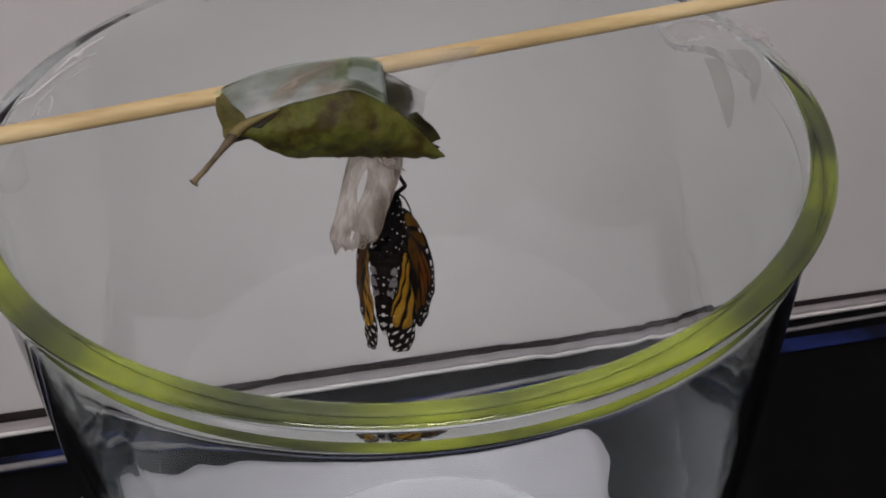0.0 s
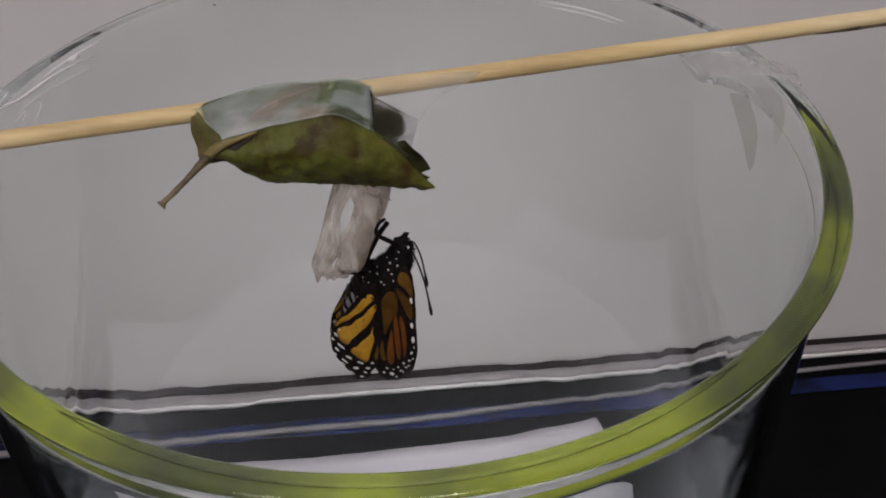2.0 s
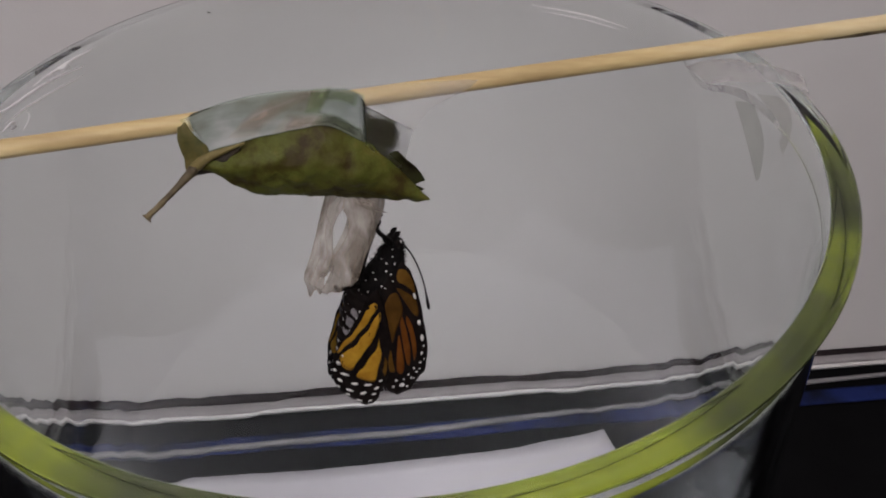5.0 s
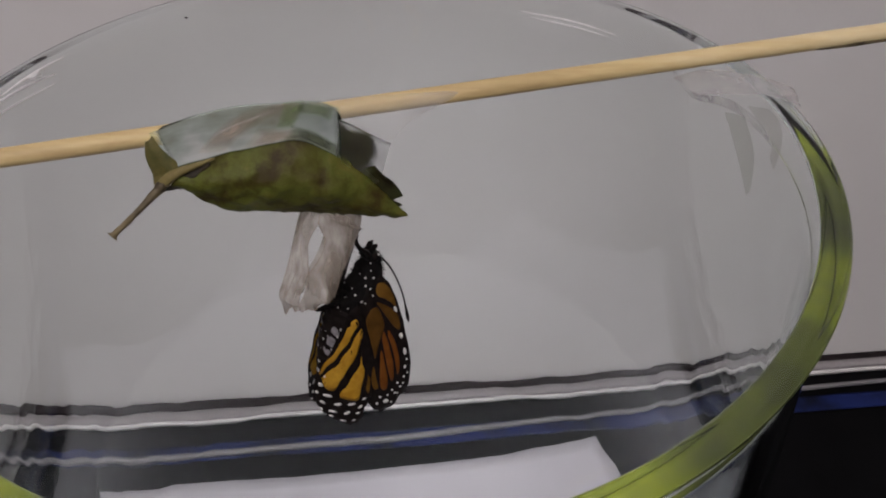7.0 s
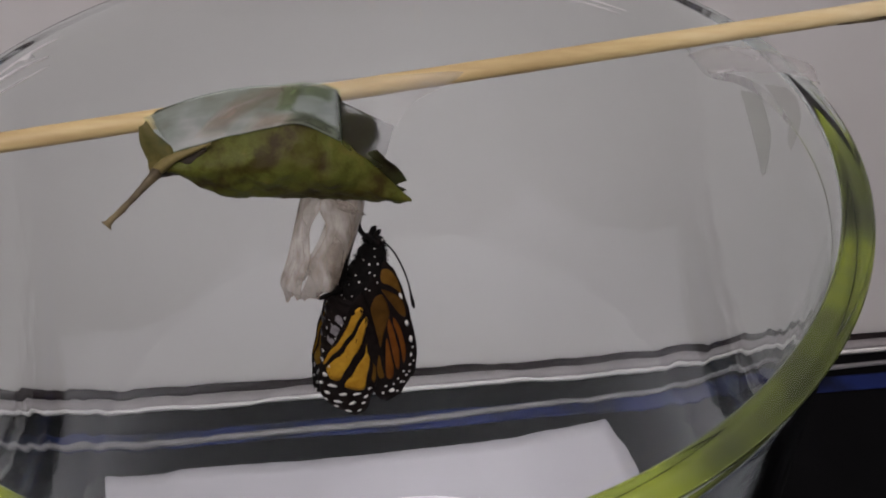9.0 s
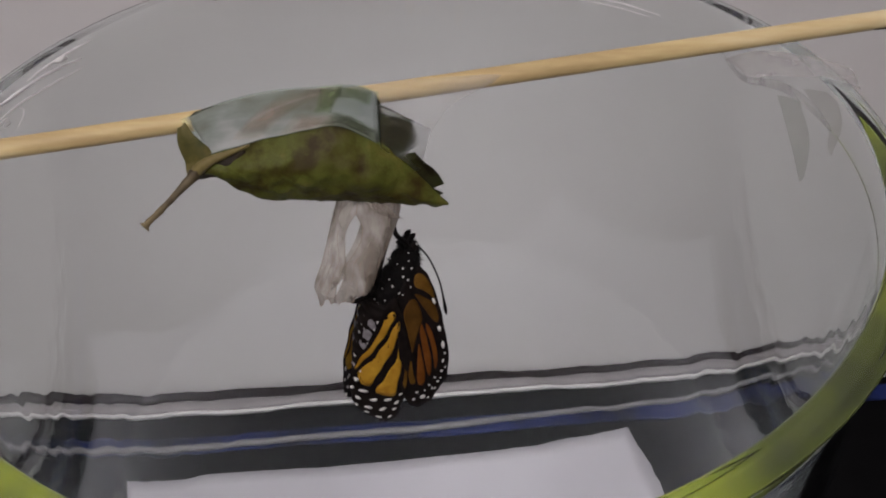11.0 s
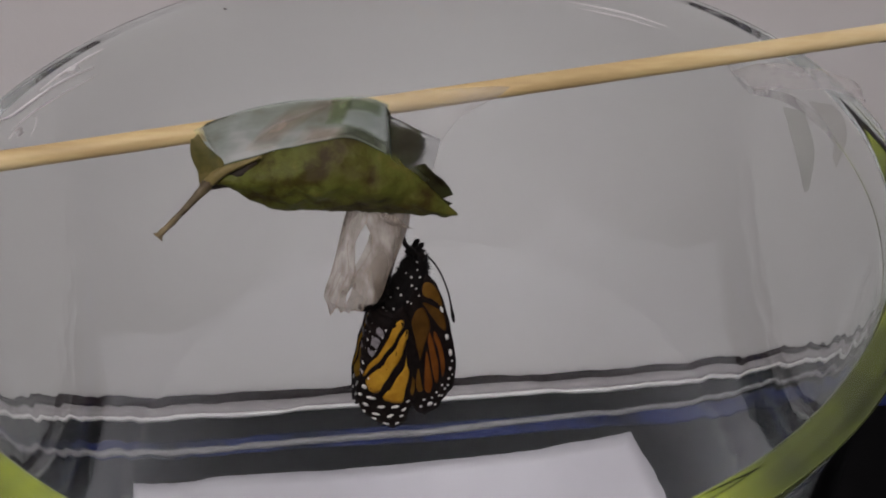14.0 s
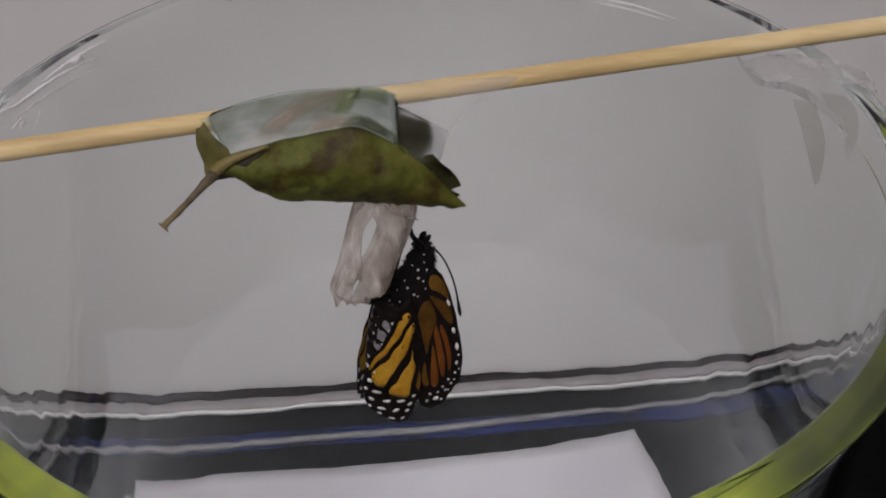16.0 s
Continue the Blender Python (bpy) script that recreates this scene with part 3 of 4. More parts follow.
def tape_pieces():
    def piece(name, a, b, mat, label, sag=(0, -0.001, 0), crumple=0.0006):
        up, down = spline(a, 44), spline(b, 44)
        rows = []
        for p, q in zip(up, down):
            row = between(p, q, 20, Vector(sag))
            rows.append([r + Vector((0.3, 1, 0.3)) * crumple * noise.noise((r.x * 190, r.y * 190, r.z * 190)) for r in row])
        me = sheet(name, rows, [mat], 0.00006)
        flat = me.uv_layers.new(name="across").data
        for loop in me.loops:
            q = loop.vertex_index % 880
            flat[loop.index].uv = (q // 20 / 43, q % 20 / 19)
        ob = part(name, me, None)
        tagged(ob, label, "tape", "strips of clear tape")
        return ob, up, down

    def layer(owner, corners, mat, label):
        """A further ply on a strip: four corners as shares along and across it."""
        ob, up, down = owner
        rows = []
        for i in range(16):
            row = []
            for j in range(10):
                a, b = i / 15, j / 9
                u = (1 - a) * ((1 - b) * corners[0][0] + b * corners[1][0]) + a * ((1 - b) * corners[3][0] + b * corners[2][0]) + 0.012 * noise.noise((a * 5, b * 5, corners[0][0] * 9))
                v = (1 - a) * ((1 - b) * corners[0][1] + b * corners[1][1]) + a * ((1 - b) * corners[3][1] + b * corners[2][1]) + 0.03 * noise.noise((b * 5, a * 5, corners[0][0] * 7))
                k = min(42, max(0, int(u * 43)))
                p, q = up[k].lerp(up[k + 1], u * 43 - k), down[k].lerp(down[k + 1], u * 43 - k)
                row.append(p.lerp(q, v) + Vector((0, -0.0008, 0.0003)) * math.sin(math.pi * v) + Vector((0, -0.0005, 0.0005)))
            rows.append(row)
        me = sheet("ply", rows, [mat], 0.00005)
        flat = me.uv_layers.new(name="across").data
        for loop in me.loops:
            q = loop.vertex_index % 160
            flat[loop.index].uv = (q // 10 / 15, q % 10 / 9)
        part("ply", me, ob, label)

    main = piece("tape_strip", [mm(-47.5, 4.5, 7.4), mm(-38, 5.2, 10.6), mm(-28, 5.4, 12.4), mm(-16, 5.6, 12.8), mm(-8, 5.8, 12.4), mm(-3.2, 5.8, 10.2)],
          [mm(-40.5, -6.6, 4.6), mm(-35, -6.8, 6.0), mm(-29, -6.4, 7.3), mm(-20, -5.4, 8.2), mm(-11.8, -4.9, 8.6), mm(-3.2, -4.8, 3.0)], TAPE, "milky sticky tape holding the leaf on the stick", (0, -0.0008, 0.0003), 0.0004)
    layer(main, [(0.71, 0.02), (0.71, 0.66), (0.985, 0.86), (0.985, 0.05)], TAPE_LIGHT, "pale double ply of the tape")
    layer(main, [(0.70, 0.06), (0.70, 0.32), (0.93, 0.34), (0.93, 0.08)], TAPE_LEAFY, "greenish patch under the tape")
    layer(main, [(0.61, 0.02), (0.63, 0.58), (0.73, 0.66), (0.72, 0.00)], TAPE_LEAFY, "greenish patch under the tape")
    layer(main, [(0.46, 0.14), (0.22, 0.84), (0.40, 0.94), (0.66, 0.04)], TAPE_TAN, "brownish fold in the tape")
    layer(main, [(0.74, 0.66), (0.68, 1.0), (0.99, 1.0), (0.99, 0.76)], TAPE_SHADE, "dark leaf showing under the tape's edge")
    layer(main, [(0.54, 0.56), (0.50, 0.99), (0.78, 0.99), (0.74, 0.72)], TAPE_TAN, "brownish fold in the tape")
    line = [main[1][k].lerp(main[2][k], 0.16 + 0.036 * (26 - k)) + Vector((0, -0.0016, 0.0010)) for k in range(26, 12, -1)]
    part("crease", tube("crease", line, [0.00002 + 0.00006 * math.sin(math.pi * i / 13) for i in range(14)], TAPE_PLEAT, 6, 0.4), main[0], "pale crease in the tape")
    piece("tape_strip", [mm(-30, 11.5, 7.4), mm(-20, 13.0, 7.8), mm(-8, 14.6, 7.6), mm(4, 16.0, 7.0), mm(15, 17.5, 6.2), mm(25.5, 19, 5.2)],
          [mm(-9, -4.0, 4.0), mm(-4, -2.6, -1.2), mm(1.0, 0.6, -4.6), mm(5.6, 4.6, -3.6), mm(13.0, 11.5, 2.0), mm(22.0, 16.5, 3.6)], TAPE_CLEAR, "clear loose end of tape around the stick", (0, -0.0008, 0.0002), 0.0005)
    matt = piece("tape_strip", [mm(-3.3, 3.0, 9.0), mm(1.0, 4.6, 5.0), mm(5.0, 6.0, 1.6), mm(8.0, 7.0, -1.0)], [mm(-3.4, -4.9, 3.0), mm(0.0, -4.6, -1.2), mm(2.6, -4.0, -4.4), mm(5.0, -2.4, -5.2)], TAPE_FROST, "matt milky tape end over the dark fold of the leaf", (0, -0.0004, 0.0002), 0.0003)
    matt[0].visible_shadow = False
    piece("tape_strip", [mm(82, 28.0, 0.6), mm(90, 29.5, 1.2), mm(99.3, 27.0, 1.2), mm(109.6, 19.4, 1.0), mm(110.6, 13.0, -1.6)],
          [mm(86, 20.5, -1.0), mm(91, 18.5, 0.4), mm(100.4, 16.6, 0.7), mm(105.0, 13.6, 0.7), mm(109.4, 11.0, 0.3)], TAPE_FOLD, "clear tape laid over the rim beside the stick", (0, 0, 0.0004), 0.0005)
    on_glass("tape_flap", [(16.9, -12.2), (11.4, -21.9), (7.6, -28.6)], [(12.2, -8.6), (7.8, -16.0), (6.8, -26.0)], TAPE_FAINT, "pointed flap of greyish tape stuck inside the vase")
    on_glass("tape_flap", [(12.0, -5.4), (8.2, -6.6), (4.2, -7.6), (3.4, -12.0)], [(6.6, -0.8), (3.4, -0.8), (1.2, -4.6), (1.8, -13.6)], TAPE_THIN, "crumpled flap of clear tape stuck inside the rim")
    on_glass("tape_fold", [(29.5, -9.8), (24.8, -13.2), (19.0, -9.4), (14.7, -7.2), (8.0, -6.4), (3.3, -7.6)], [(29.7, -10.8), (24.8, -15.0), (18.6, -11.6), (14.2, -9.8), (7.5, -8.8), (3.5, -8.6)], TAPE_PLEAT, "whitish fold of tape inside the rim")
    piece("tape_strip", [mm(-113, 0.5, 3.2), mm(-104, 1.8, 6.0), mm(-96, 3.2, 5.9)],
          [mm(-111.4, -2.0, -10), mm(-101.8, -2, -12), mm(-97.0, 0.0, -10)], TAPE_CLEAR, "clear tape over the stick's end on the rim", (0, -0.001, 0), 0.001)
    # clear film inside the rim; white tubes on it paint the lamp's glints
    side = on_glass("tape_strip", [(172, -0.8), (160, -0.8), (150, -0.9), (143.5, -1.4)], [(170, -10), (160, -9.6), (151, -8.2), (145, -7.6)], TAPE_SHEER, "clear tape inside the rim with lamp glints as white tubes")
    for pts, w in (([(156.5, -0.9), (152.4, -0.7), (147.0, -0.6), (143.2, -0.8)], 0.00030), ([(168, 1.0), (165.6, -0.1), (163, -1.4), (159.8, -1.9), (154.1, -2.4), (149.5, -3.2), (145.8, -4.2)], 0.00042), ([(164.2, -4.4), (161.4, -4.6), (158.1, -4.9), (151.9, -5.9), (146.3, -6.6)], 0.00026),
                   ([(150.9, -0.7), (150.0, -1.3), (149.0, -1.2), (148.4, -2.2)], 0.0008), ([(165.3, -5.6), (163.4, -5.4), (162.4, -6.0), (163.5, -6.9), (162.2, -7.4)], 0.0004), ([(159.6, -5.6), (158.9, -6.5), (159.4, -8.2), (161.1, -9.6)], 0.0002)):
        path = spline([wall_at(a, z, 102.55) for a, z in pts], 30)
        ob = part("crease", tube("crease", path, [w * (0.35 + 0.65 * math.sin(math.pi * (i + 1) / 31)) for i in range(30)], GLINT, 8, 0.5), side)
    # film added to hold the far rim's highlights, again as white tubes
    far = on_glass("tape_strip", [(64, -6.4), (52, -6.2), (41, -6.4)], [(64, -11.0), (52, -10.6), (41, -10.2)], TAPE_SHEER, "added clear film inside the far rim carrying painted pale glints")
    for pts, w in (([(60.7, -8.1), (50.4, -7.6), (41.9, -7.5)], 0.00028), ([(59.0, -9.6), (50.4, -9.2), (43.5, -9.0)], 0.00020)):
        path = spline([wall_at(a, z, 102.55) for a, z in pts], 30)
        part("crease", tube("crease", path, [w * (0.35 + 0.65 * math.sin(math.pi * (i + 1) / 31)) for i in range(30)], GLINT, 6, 0.6), far)
    fleck = part("dust_speck", tube("dust_speck", [wall_at(121.1, -3.5, 102.7), wall_at(120.8, -3.7, 102.6), wall_at(120.4, -4.0, 102.7)], [0.0001, 0.00025, 0.0001], DARK, 6), None)
    tagged(fleck, "tiny dark speck stuck on the glass", "speck")


def shell():
    """The empty, torn skin hanging under the leaf: a pleated narrow half and a smoother wide half, with a slit between them."""
    axis = spline([mm(-6.6, -0.5, -12.0), mm(-8.4, -1.6, -19), mm(-11.6, -3.8, -27), mm(-14.9, -6.1, -34.4), mm(-15.8, -6.9, -37.4)], 44)
    width = spline([(7.0, 0, 0), (7.6, 0, 0), (7.4, 0, 0), (7.1, 0, 0), (7.2, 0, 0), (6.0, 0, 0)], 44)
    th = thing("chrysalis_shell", mm(-7, -0.5, -13.2))
    tagged(th, "empty papery see-through chrysalis shell hanging under the leaf", "chrysalis")
    made = []
    for half, steps in ((0, 60), (1, 110)):
        rows = []
        for i, (p, w) in enumerate(zip(axis, width)):
            f = i / 43
            slit = math.sin(math.pi * min(1.0, max(0.0, (f - 0.10) / 0.42))) * 17.0 + math.sin(math.pi * min(1.0, max(0.0, (f - 0.50) / 0.28))) * 5.0 + 0.3
            rear = math.sin(math.pi * min(1.0, max(0.0, (f - 0.04) / 0.86))) * 36.0 + 0.3
            mid = -116 + 12 * f
            row = []
            for k in range(steps + 1):
                g = mid - slit - (122 - slit - rear) * k / steps if half == 0 else mid + slit + (238 - slit - rear) * k / steps
                c, d = math.cos(radians(g)), math.sin(radians(g))
                pleat = abs(noise.noise((g * 0.045, f * 1.2, 7 + half))) * (0.5 + 0.9 * f if half == 0 else 0.15 + 0.85 * max(0.0, f - 0.35))
                crease = 1.03 + 0.12 * noise.noise((c * 1.6, d * 1.6, f * 1.8)) - 0.30 * pleat + 0.025 * noise.noise((c * 14, d * 14, f * 8))
                r = w.x / 1000 * crease
                q = p + Vector((c * r, d * r * 0.62, 0))
                if i > 35:
                    q.z += (i - 35) / 8 * (0.0030 * noise.noise((c * 2.2, d * 2.2, 1)) + 0.0016 * noise.noise((c * 9, d * 9, 3)) + 0.0012 * c)
                row.append(q)
            rows.append(row)
        made.append(part("skin", sheet("skin", rows, [SHELL], 0.00005), th))
        # ribs where the skin is doubled, and a brown torn edge below
        for k, lo, hi, w in ((12, 0.30, 0.97, 0.10), (22, 0.42, 0.95, 0.09), (33, 0.22, 0.96, 0.10), (44, 0.10, 0.93, 0.09), (0, 0.02, 0.85, 0.10)) if half == 0 else ((0, 0.02, 0.9, 0.11), (9, 0.48, 0.96, 0.10), (16, 0.40, 0.9, 0.09), (26, 0.55, 0.97, 0.10), (44, 0.02, 0.97, 0.12)):
            path = [rows[int(43 * (lo + (hi - lo) * q / 23))][min(steps, max(0, k + round(1.6 * noise.noise((q * 0.22, k, 1)))))] + Vector((0, -0.00006, 0)) for q in range(24)]
            made.append(part("crease", tube("crease", path, [0.001 * w * (0.5 + 0.8 * abs(noise.noise((q * 0.4, k, 5)))) for q in range(24)], SHELL_RIB, 6), th))
        edge = [rows[43][k] for k in range(2, steps - 30 * half, 2)]
        made.append(part("torn_edge", tube("torn_edge", edge, [0.0001 + 0.00022 * max(0.0, noise.noise((k * 0.45, half, 9))) for k in range(len(edge))], SHELL_RIB, 6), th, "brownish torn lower edge"))
    # wrinkled collar under the leaf
    collar = []
    for i in range(10):
        f = i / 9
        collar.append([mm(-1.5 - 5.0 * f + 0.4 * noise.noise((k * 0.5, i, 2)) + (k - 8) * 0.24, -5.6 - 0.8 * math.sin(math.pi * k / 16) + 0.5 * noise.noise((k * 0.6, i * 0.8, 4)), -12.6 - 4.4 * k / 16 + 1.6 * f) for k in range(17)])
    made.append(part("collar", sheet("collar", collar, [SHELL], 0.00006), th))
    made.append(part("stalk", tube("stalk", spline([mm(-6.5, -0.5, -10.5), mm(-6.8, -0.5, -12.5), mm(-7, -0.6, -14.5)], 8), [0.0007, 0.0006, 0.0007, 0.0008, 0.001, 0.0012, 0.0016, 0.002], FUR, 8), th, "short black stalk"))
    for o in made:
        o.matrix_parent_inverse = Matrix.Translation(-Vector(mm(-7, -0.5, -13.2)))


# ---- the butterfly ----
def lmm(x, y, z):
    return Vector((x / 1000, y / 1000, z / 1000))


def ring(points, n):
    """n points along a smooth closed curve through the given (y, z) pairs."""
    p = [Vector((0, *q)) for q in points]
    k = len(p)
    out = []
    for i in range(n):
        x = i / n * k
        j, t = int(x), x - int(x)
        a, b, c, d = (p[(j + q) % k] for q in (-1, 0, 1, 2))
        out.append(0.5 * (2 * b + (c - a) * t + (2 * a - 5 * b + 4 * c - d) * t * t + (3 * b - a - 3 * c + d) * t ** 3))
    return out


def hind_bend(y, z):
    """How far the hind wing stands out from the body's middle plane, in mm."""
    full = 0.25 + 0.75 * (1 - math.exp(-max(0.0, 8.0 - z) / 15.0))
    return (5.7 + 0.38 * (y + 9) - 0.28 * max(0.0, -9 - y) + 1.2 * max(0.0, -z - 6) / 32) * full + 0.22 * math.sin(y * 1.3 + z * 0.25)


def fore_bend(y, z):
    full = 0.02 + 0.98 * (1 - math.exp(-max(0.0, 8.0 - z) / 12.0))
    return (4.8 + 0.42 * (y + 9) + 1.4 * min(1.0, max(0.0, -z - 4) / 16)) * full + 0.2 * math.sin(y * 1.1 + z * 0.2)


def skin_patch(name, outline, side, bend, thick, mat, rings=4):
    """A thin slab with the given outline, lying along a bent wing."""
    n = len(outline)
    mid = sum(outline, Vector()) / n
    verts, faces = [], []
    for s in (-thick, thick):
        o = len(verts)
        verts.append(lmm(side * (bend(mid.y, mid.z) + s), mid.y, mid.z))
        for j in range(1, rings + 1):
            for q in outline:
                p = mid.lerp(q, j / rings)
                verts.append(lmm(side * (bend(p.y, p.z) + s * (1 if j < rings else 0.6)), p.y, p.z))
        flip = s * side < 0
        for i in range(n):
            k = (i + 1) % n
            f = (o, o + 1 + i, o + 1 + k)
            faces.append(f[::-1] if flip else f)
            for j in range(rings - 1):
                u = o + 1 + j * n
                f = (u + i, u + n + i, u + n + k, u + k)
                faces.append(f[::-1] if flip else f)
    half = 1 + rings * n
    u = 1 + (rings - 1) * n
    faces += [(u + i, u + (i + 1) % n, half + u + (i + 1) % n, half + u + i) for i in range(n)]
    return mesh_from(name, verts, faces, [mat])


def wing(name, side, outline, bend, cells, spots, owner, label):
    """A black wing with coloured cells between the veins and white spots along its margin."""
    edge = ring(outline, 120)
    mid = sum(edge, Vector()) / len(edge)
    edge = [mid + (p - mid) * (1 + 0.010 * math.sin(i * 0.95) + 0.006 * noise.noise((i * 0.7, side, 1))) for i, p in enumerate(edge)]
    w = part(name, skin_patch(name, edge, side, bend, 0.06, INK, 14), owner, label)
    for mat, pts in cells:
        part("wing_cell", skin_patch("wing_cell", ring(pts, 44), side, bend, 0.13, mat, 6), w)
    for y, z, wide, long, lean in spots:
        c, d = math.cos(radians(lean)), math.sin(radians(lean))
        g = [2 * math.pi * q / 12 for q in range(12)]
        pts = [Vector((0, y + wide * math.cos(a) * c - long * math.sin(a) * d, z + wide * math.cos(a) * d + long * math.sin(a) * c)) for a in g]
        pts = [p + (p - Vector((0, y, z))) * 0.25 * noise.noise((p.y * 2, p.z * 2, side)) for p in pts]
        part("white_spot", skin_patch("white_spot", pts, side, bend, 0.15, SPOT, 1), w)
    return w


HIND = [(-3.4, -1.2), (-6.4, -5.1), (-9.8, -10.8), (-13.0, -16.1), (-15.3, -21.0), (-16.3, -26.9), (-16.2, -31.9), (-14.6, -36.2), (-12.1, -39.4), (-9.0, -41.6), (-6.6, -40.5), (-5.0, -36.6), (-3.2, -33.4), (-1.5, -24.7), (-0.6, -15.6), (-0.5, -6.9), (-1.2, -1.4)]
FORE = [(-0.1, -1.0), (2.5, 2.4), (5.0, 4.2), (7.1, 4.0), (8.5, 2.0), (9.0, -2.0), (9.0, -8.0), (8.8, -13.9), (8.8, -22.4), (7.6, -30.0), (5.6, -33.9), (3.4, -37.3), (0.0, -39.9), (-2.2, -38.3), (-3.9, -34.2), (-4.1, -24.8), (-3.1, -13.7), (-1.5, -5.0)]


def hind_wing(side, owner):
    cells = [(AMBER, [(-3.4, -4.3), (-6.4, -7.6), (-8.7, -11.5), (-11.5, -14.9), (-14.3, -19.2), (-14.1, -20.0), (-12.3, -18.0), (-9.0, -14.1), (-5.6, -10.3), (-2.6, -6.1)]),
             (AMBER, [(-2.1, -7.7), (-5.0, -11.6), (-8.4, -15.7), (-11.8, -19.5), (-13.9, -21.2), (-14.0, -23.7), (-13.4, -26.1), (-11.4, -27.0), (-9.5, -22.8), (-6.7, -19.2), (-4.1, -15.0), (-2.5, -11.2)]),
             (AMBER, [(-1.9, -12.0), (-3.6, -18.0), (-6.0, -22.4), (-8.8, -26.0), (-10.6, -29.3), (-9.9, -30.9), (-7.7, -32.1), (-5.9, -32.0), (-4.7, -27.3), (-3.3, -21.9), (-2.1, -16.9)]),
             (OCHRE, [(-1.3, -13.6), (-1.9, -18.9), (-2.7, -24.0), (-3.9, -29.6), (-3.3, -30.9), (-2.3, -26.5), (-1.4, -21.0), (-0.9, -15.5)])]
    spots = [(-14.6, -24.1, 0.50, 0.95, 16), (-13.5, -28.7, 1.05, 0.55, -30), (-11.5, -32.6, 1.00, 0.55, -18), (-8.2, -33.5, 0.95, 0.55, 12), (-6.1, -35.2, 0.75, 0.5, 25), (-4.6, -32.9, 0.6, 0.4, 30),
             (-15.7, -27.0, 0.40, 0.75, 14), (-14.8, -31.3, 0.45, 0.95, 30), (-12.9, -35.4, 0.95, 0.50, -24), (-9.7, -36.7, 0.90, 0.60, 15), (-13.4, -37.2, 0.70, 0.30, -38), (-11.0, -39.4, 0.80, 0.32, -25), (-8.2, -40.2, 0.6, 0.3, 10), (-7.0, -37.5, 0.62, 0.40, 35), (-15.5, -33.6, 0.3, 0.6, 20), (-13.3, -21.2, 0.3, 0.5, 10)]
    return wing("hind_wing", side, HIND, hind_bend, cells, spots, owner, "amber hind wing with black veins")


def fore_wing(side, owner):
    cells = [(RUST, [(1.9, -3.3), (3.7, -3.8), (4.1, -8.5), (3.0, -11.1), (1.3, -15.1), (-0.3, -18.6), (-0.4, -15.6), (-0.5, -10.6), (-0.3, -7.0), (0.6, -4.9)]),
             (OCHRE, [(4.6, 0.6), (5.6, 2.4), (7.1, 2.2), (8.1, 0.6), (8.5, -2.0), (8.2, -4.6), (7.2, -3.1), (6.0, -1.7), (4.8, -0.8)]),
             (RUST, [(3.9, -2.2), (6.3, -4.1), (7.9, -6.4), (8.0, -9.9), (7.5, -11.6), (6.5, -10.4), (5.4, -7.4), (4.4, -4.4)]),
             (ORANGE, [(3.4, -10.6), (3.8, -13.8), (3.9, -17.8), (4.1, -22.1), (3.7, -28.1), (2.9, -27.8), (2.5, -21.6), (2.5, -16.1), (2.6, -12.9)]),
             (ORANGE, [(4.7, -10.8), (5.6, -14.0), (5.8, -19.2), (5.5, -24.0), (4.8, -26.4), (4.6, -20.7), (4.5, -15.9), (4.2, -12.7)]),
             (ORANGE, [(1.8, -16.6), (2.0, -20.7), (2.1, -27.3), (1.3, -31.1), (0.0, -29.9), (0.4, -22.7)]),
             (OCHRE, [(-1.1, -21.1), (-0.8, -26.1), (-0.6, -30.1), (-1.7, -30.0), (-2.0, -26.5)])]
    spots = [(7.9, -5.3, 0.35, 0.9, 6), (7.6, -13.6, 0.42, 1.0, -4), (7.7, -18.9, 0.45, 1.15, -6), (7.0, -24.2, 0.35, 0.7, -14), (6.3, -27.6, 0.32, 0.45, -20), (4.6, -29.8, 0.3, 0.42, 0), (2.9, -32.0, 0.3, 0.4, 0), (0.9, -36.0, 0.65, 0.85, -24), (3.6, -33.6, 0.3, 0.45, -30), (5.2, -31.5, 0.3, 0.42, -30),
             (-0.4, -33.9, 0.35, 0.45, 0), (-1.4, -36.3, 0.4, 0.5, 0), (6.0, -30.2, 0.25, 0.35, -20), (2.2, -36.6, 0.3, 0.4, -30), (4.3, -34.0, 0.25, 0.35, -30), (7.8, -21.8, 0.25, 0.4, -8), (1.5, -33.5, 0.25, 0.35, 0), (7.4, -26.6, 0.22, 0.35, -12)]
    return wing("fore_wing", side, FORE, fore_bend, cells, spots, owner, "dark orange fore wing with black veins")


def dots(name, places, mat):
    """Small raised flecks: place, normal, size."""
    verts, faces = [], []
    for p, nrm, w, long in places:
        nrm = nrm.normalized()
        u = nrm.cross(Vector((0, 0, 1))).normalized()
        v = nrm.cross(u)
        o = len(verts)
        verts.append(p + nrm * 0.00022)
        for q in range(8):
            g = 2 * math.pi * q / 8
            verts.append(p + (u * math.cos(g) * w + v * math.sin(g) * w * long) - nrm * 0.0001)
        faces += [(o, o + 1 + q, o + 1 + (q + 1) % 8) for q in range(8)]
    return mesh_from(name, verts, faces, [mat])


# the chest, from the neck down: height, middle, half width and half depth in mm
CHEST = [(9.4, 6.8, 1.6, 1.9), (8.4, 6.8, 2.3, 2.5), (6.4, 6.2, 3.0, 3.5), (4, 5.0, 3.7, 4.6), (1, 3.5, 4.4, 5.6), (-2, 1.7, 4.7, 6.0), (-5, -0.5, 4.3, 5.4), (-7.6, -2.0, 3.6, 4.2), (-9.0, -3.0, 2.6, 2.8)]


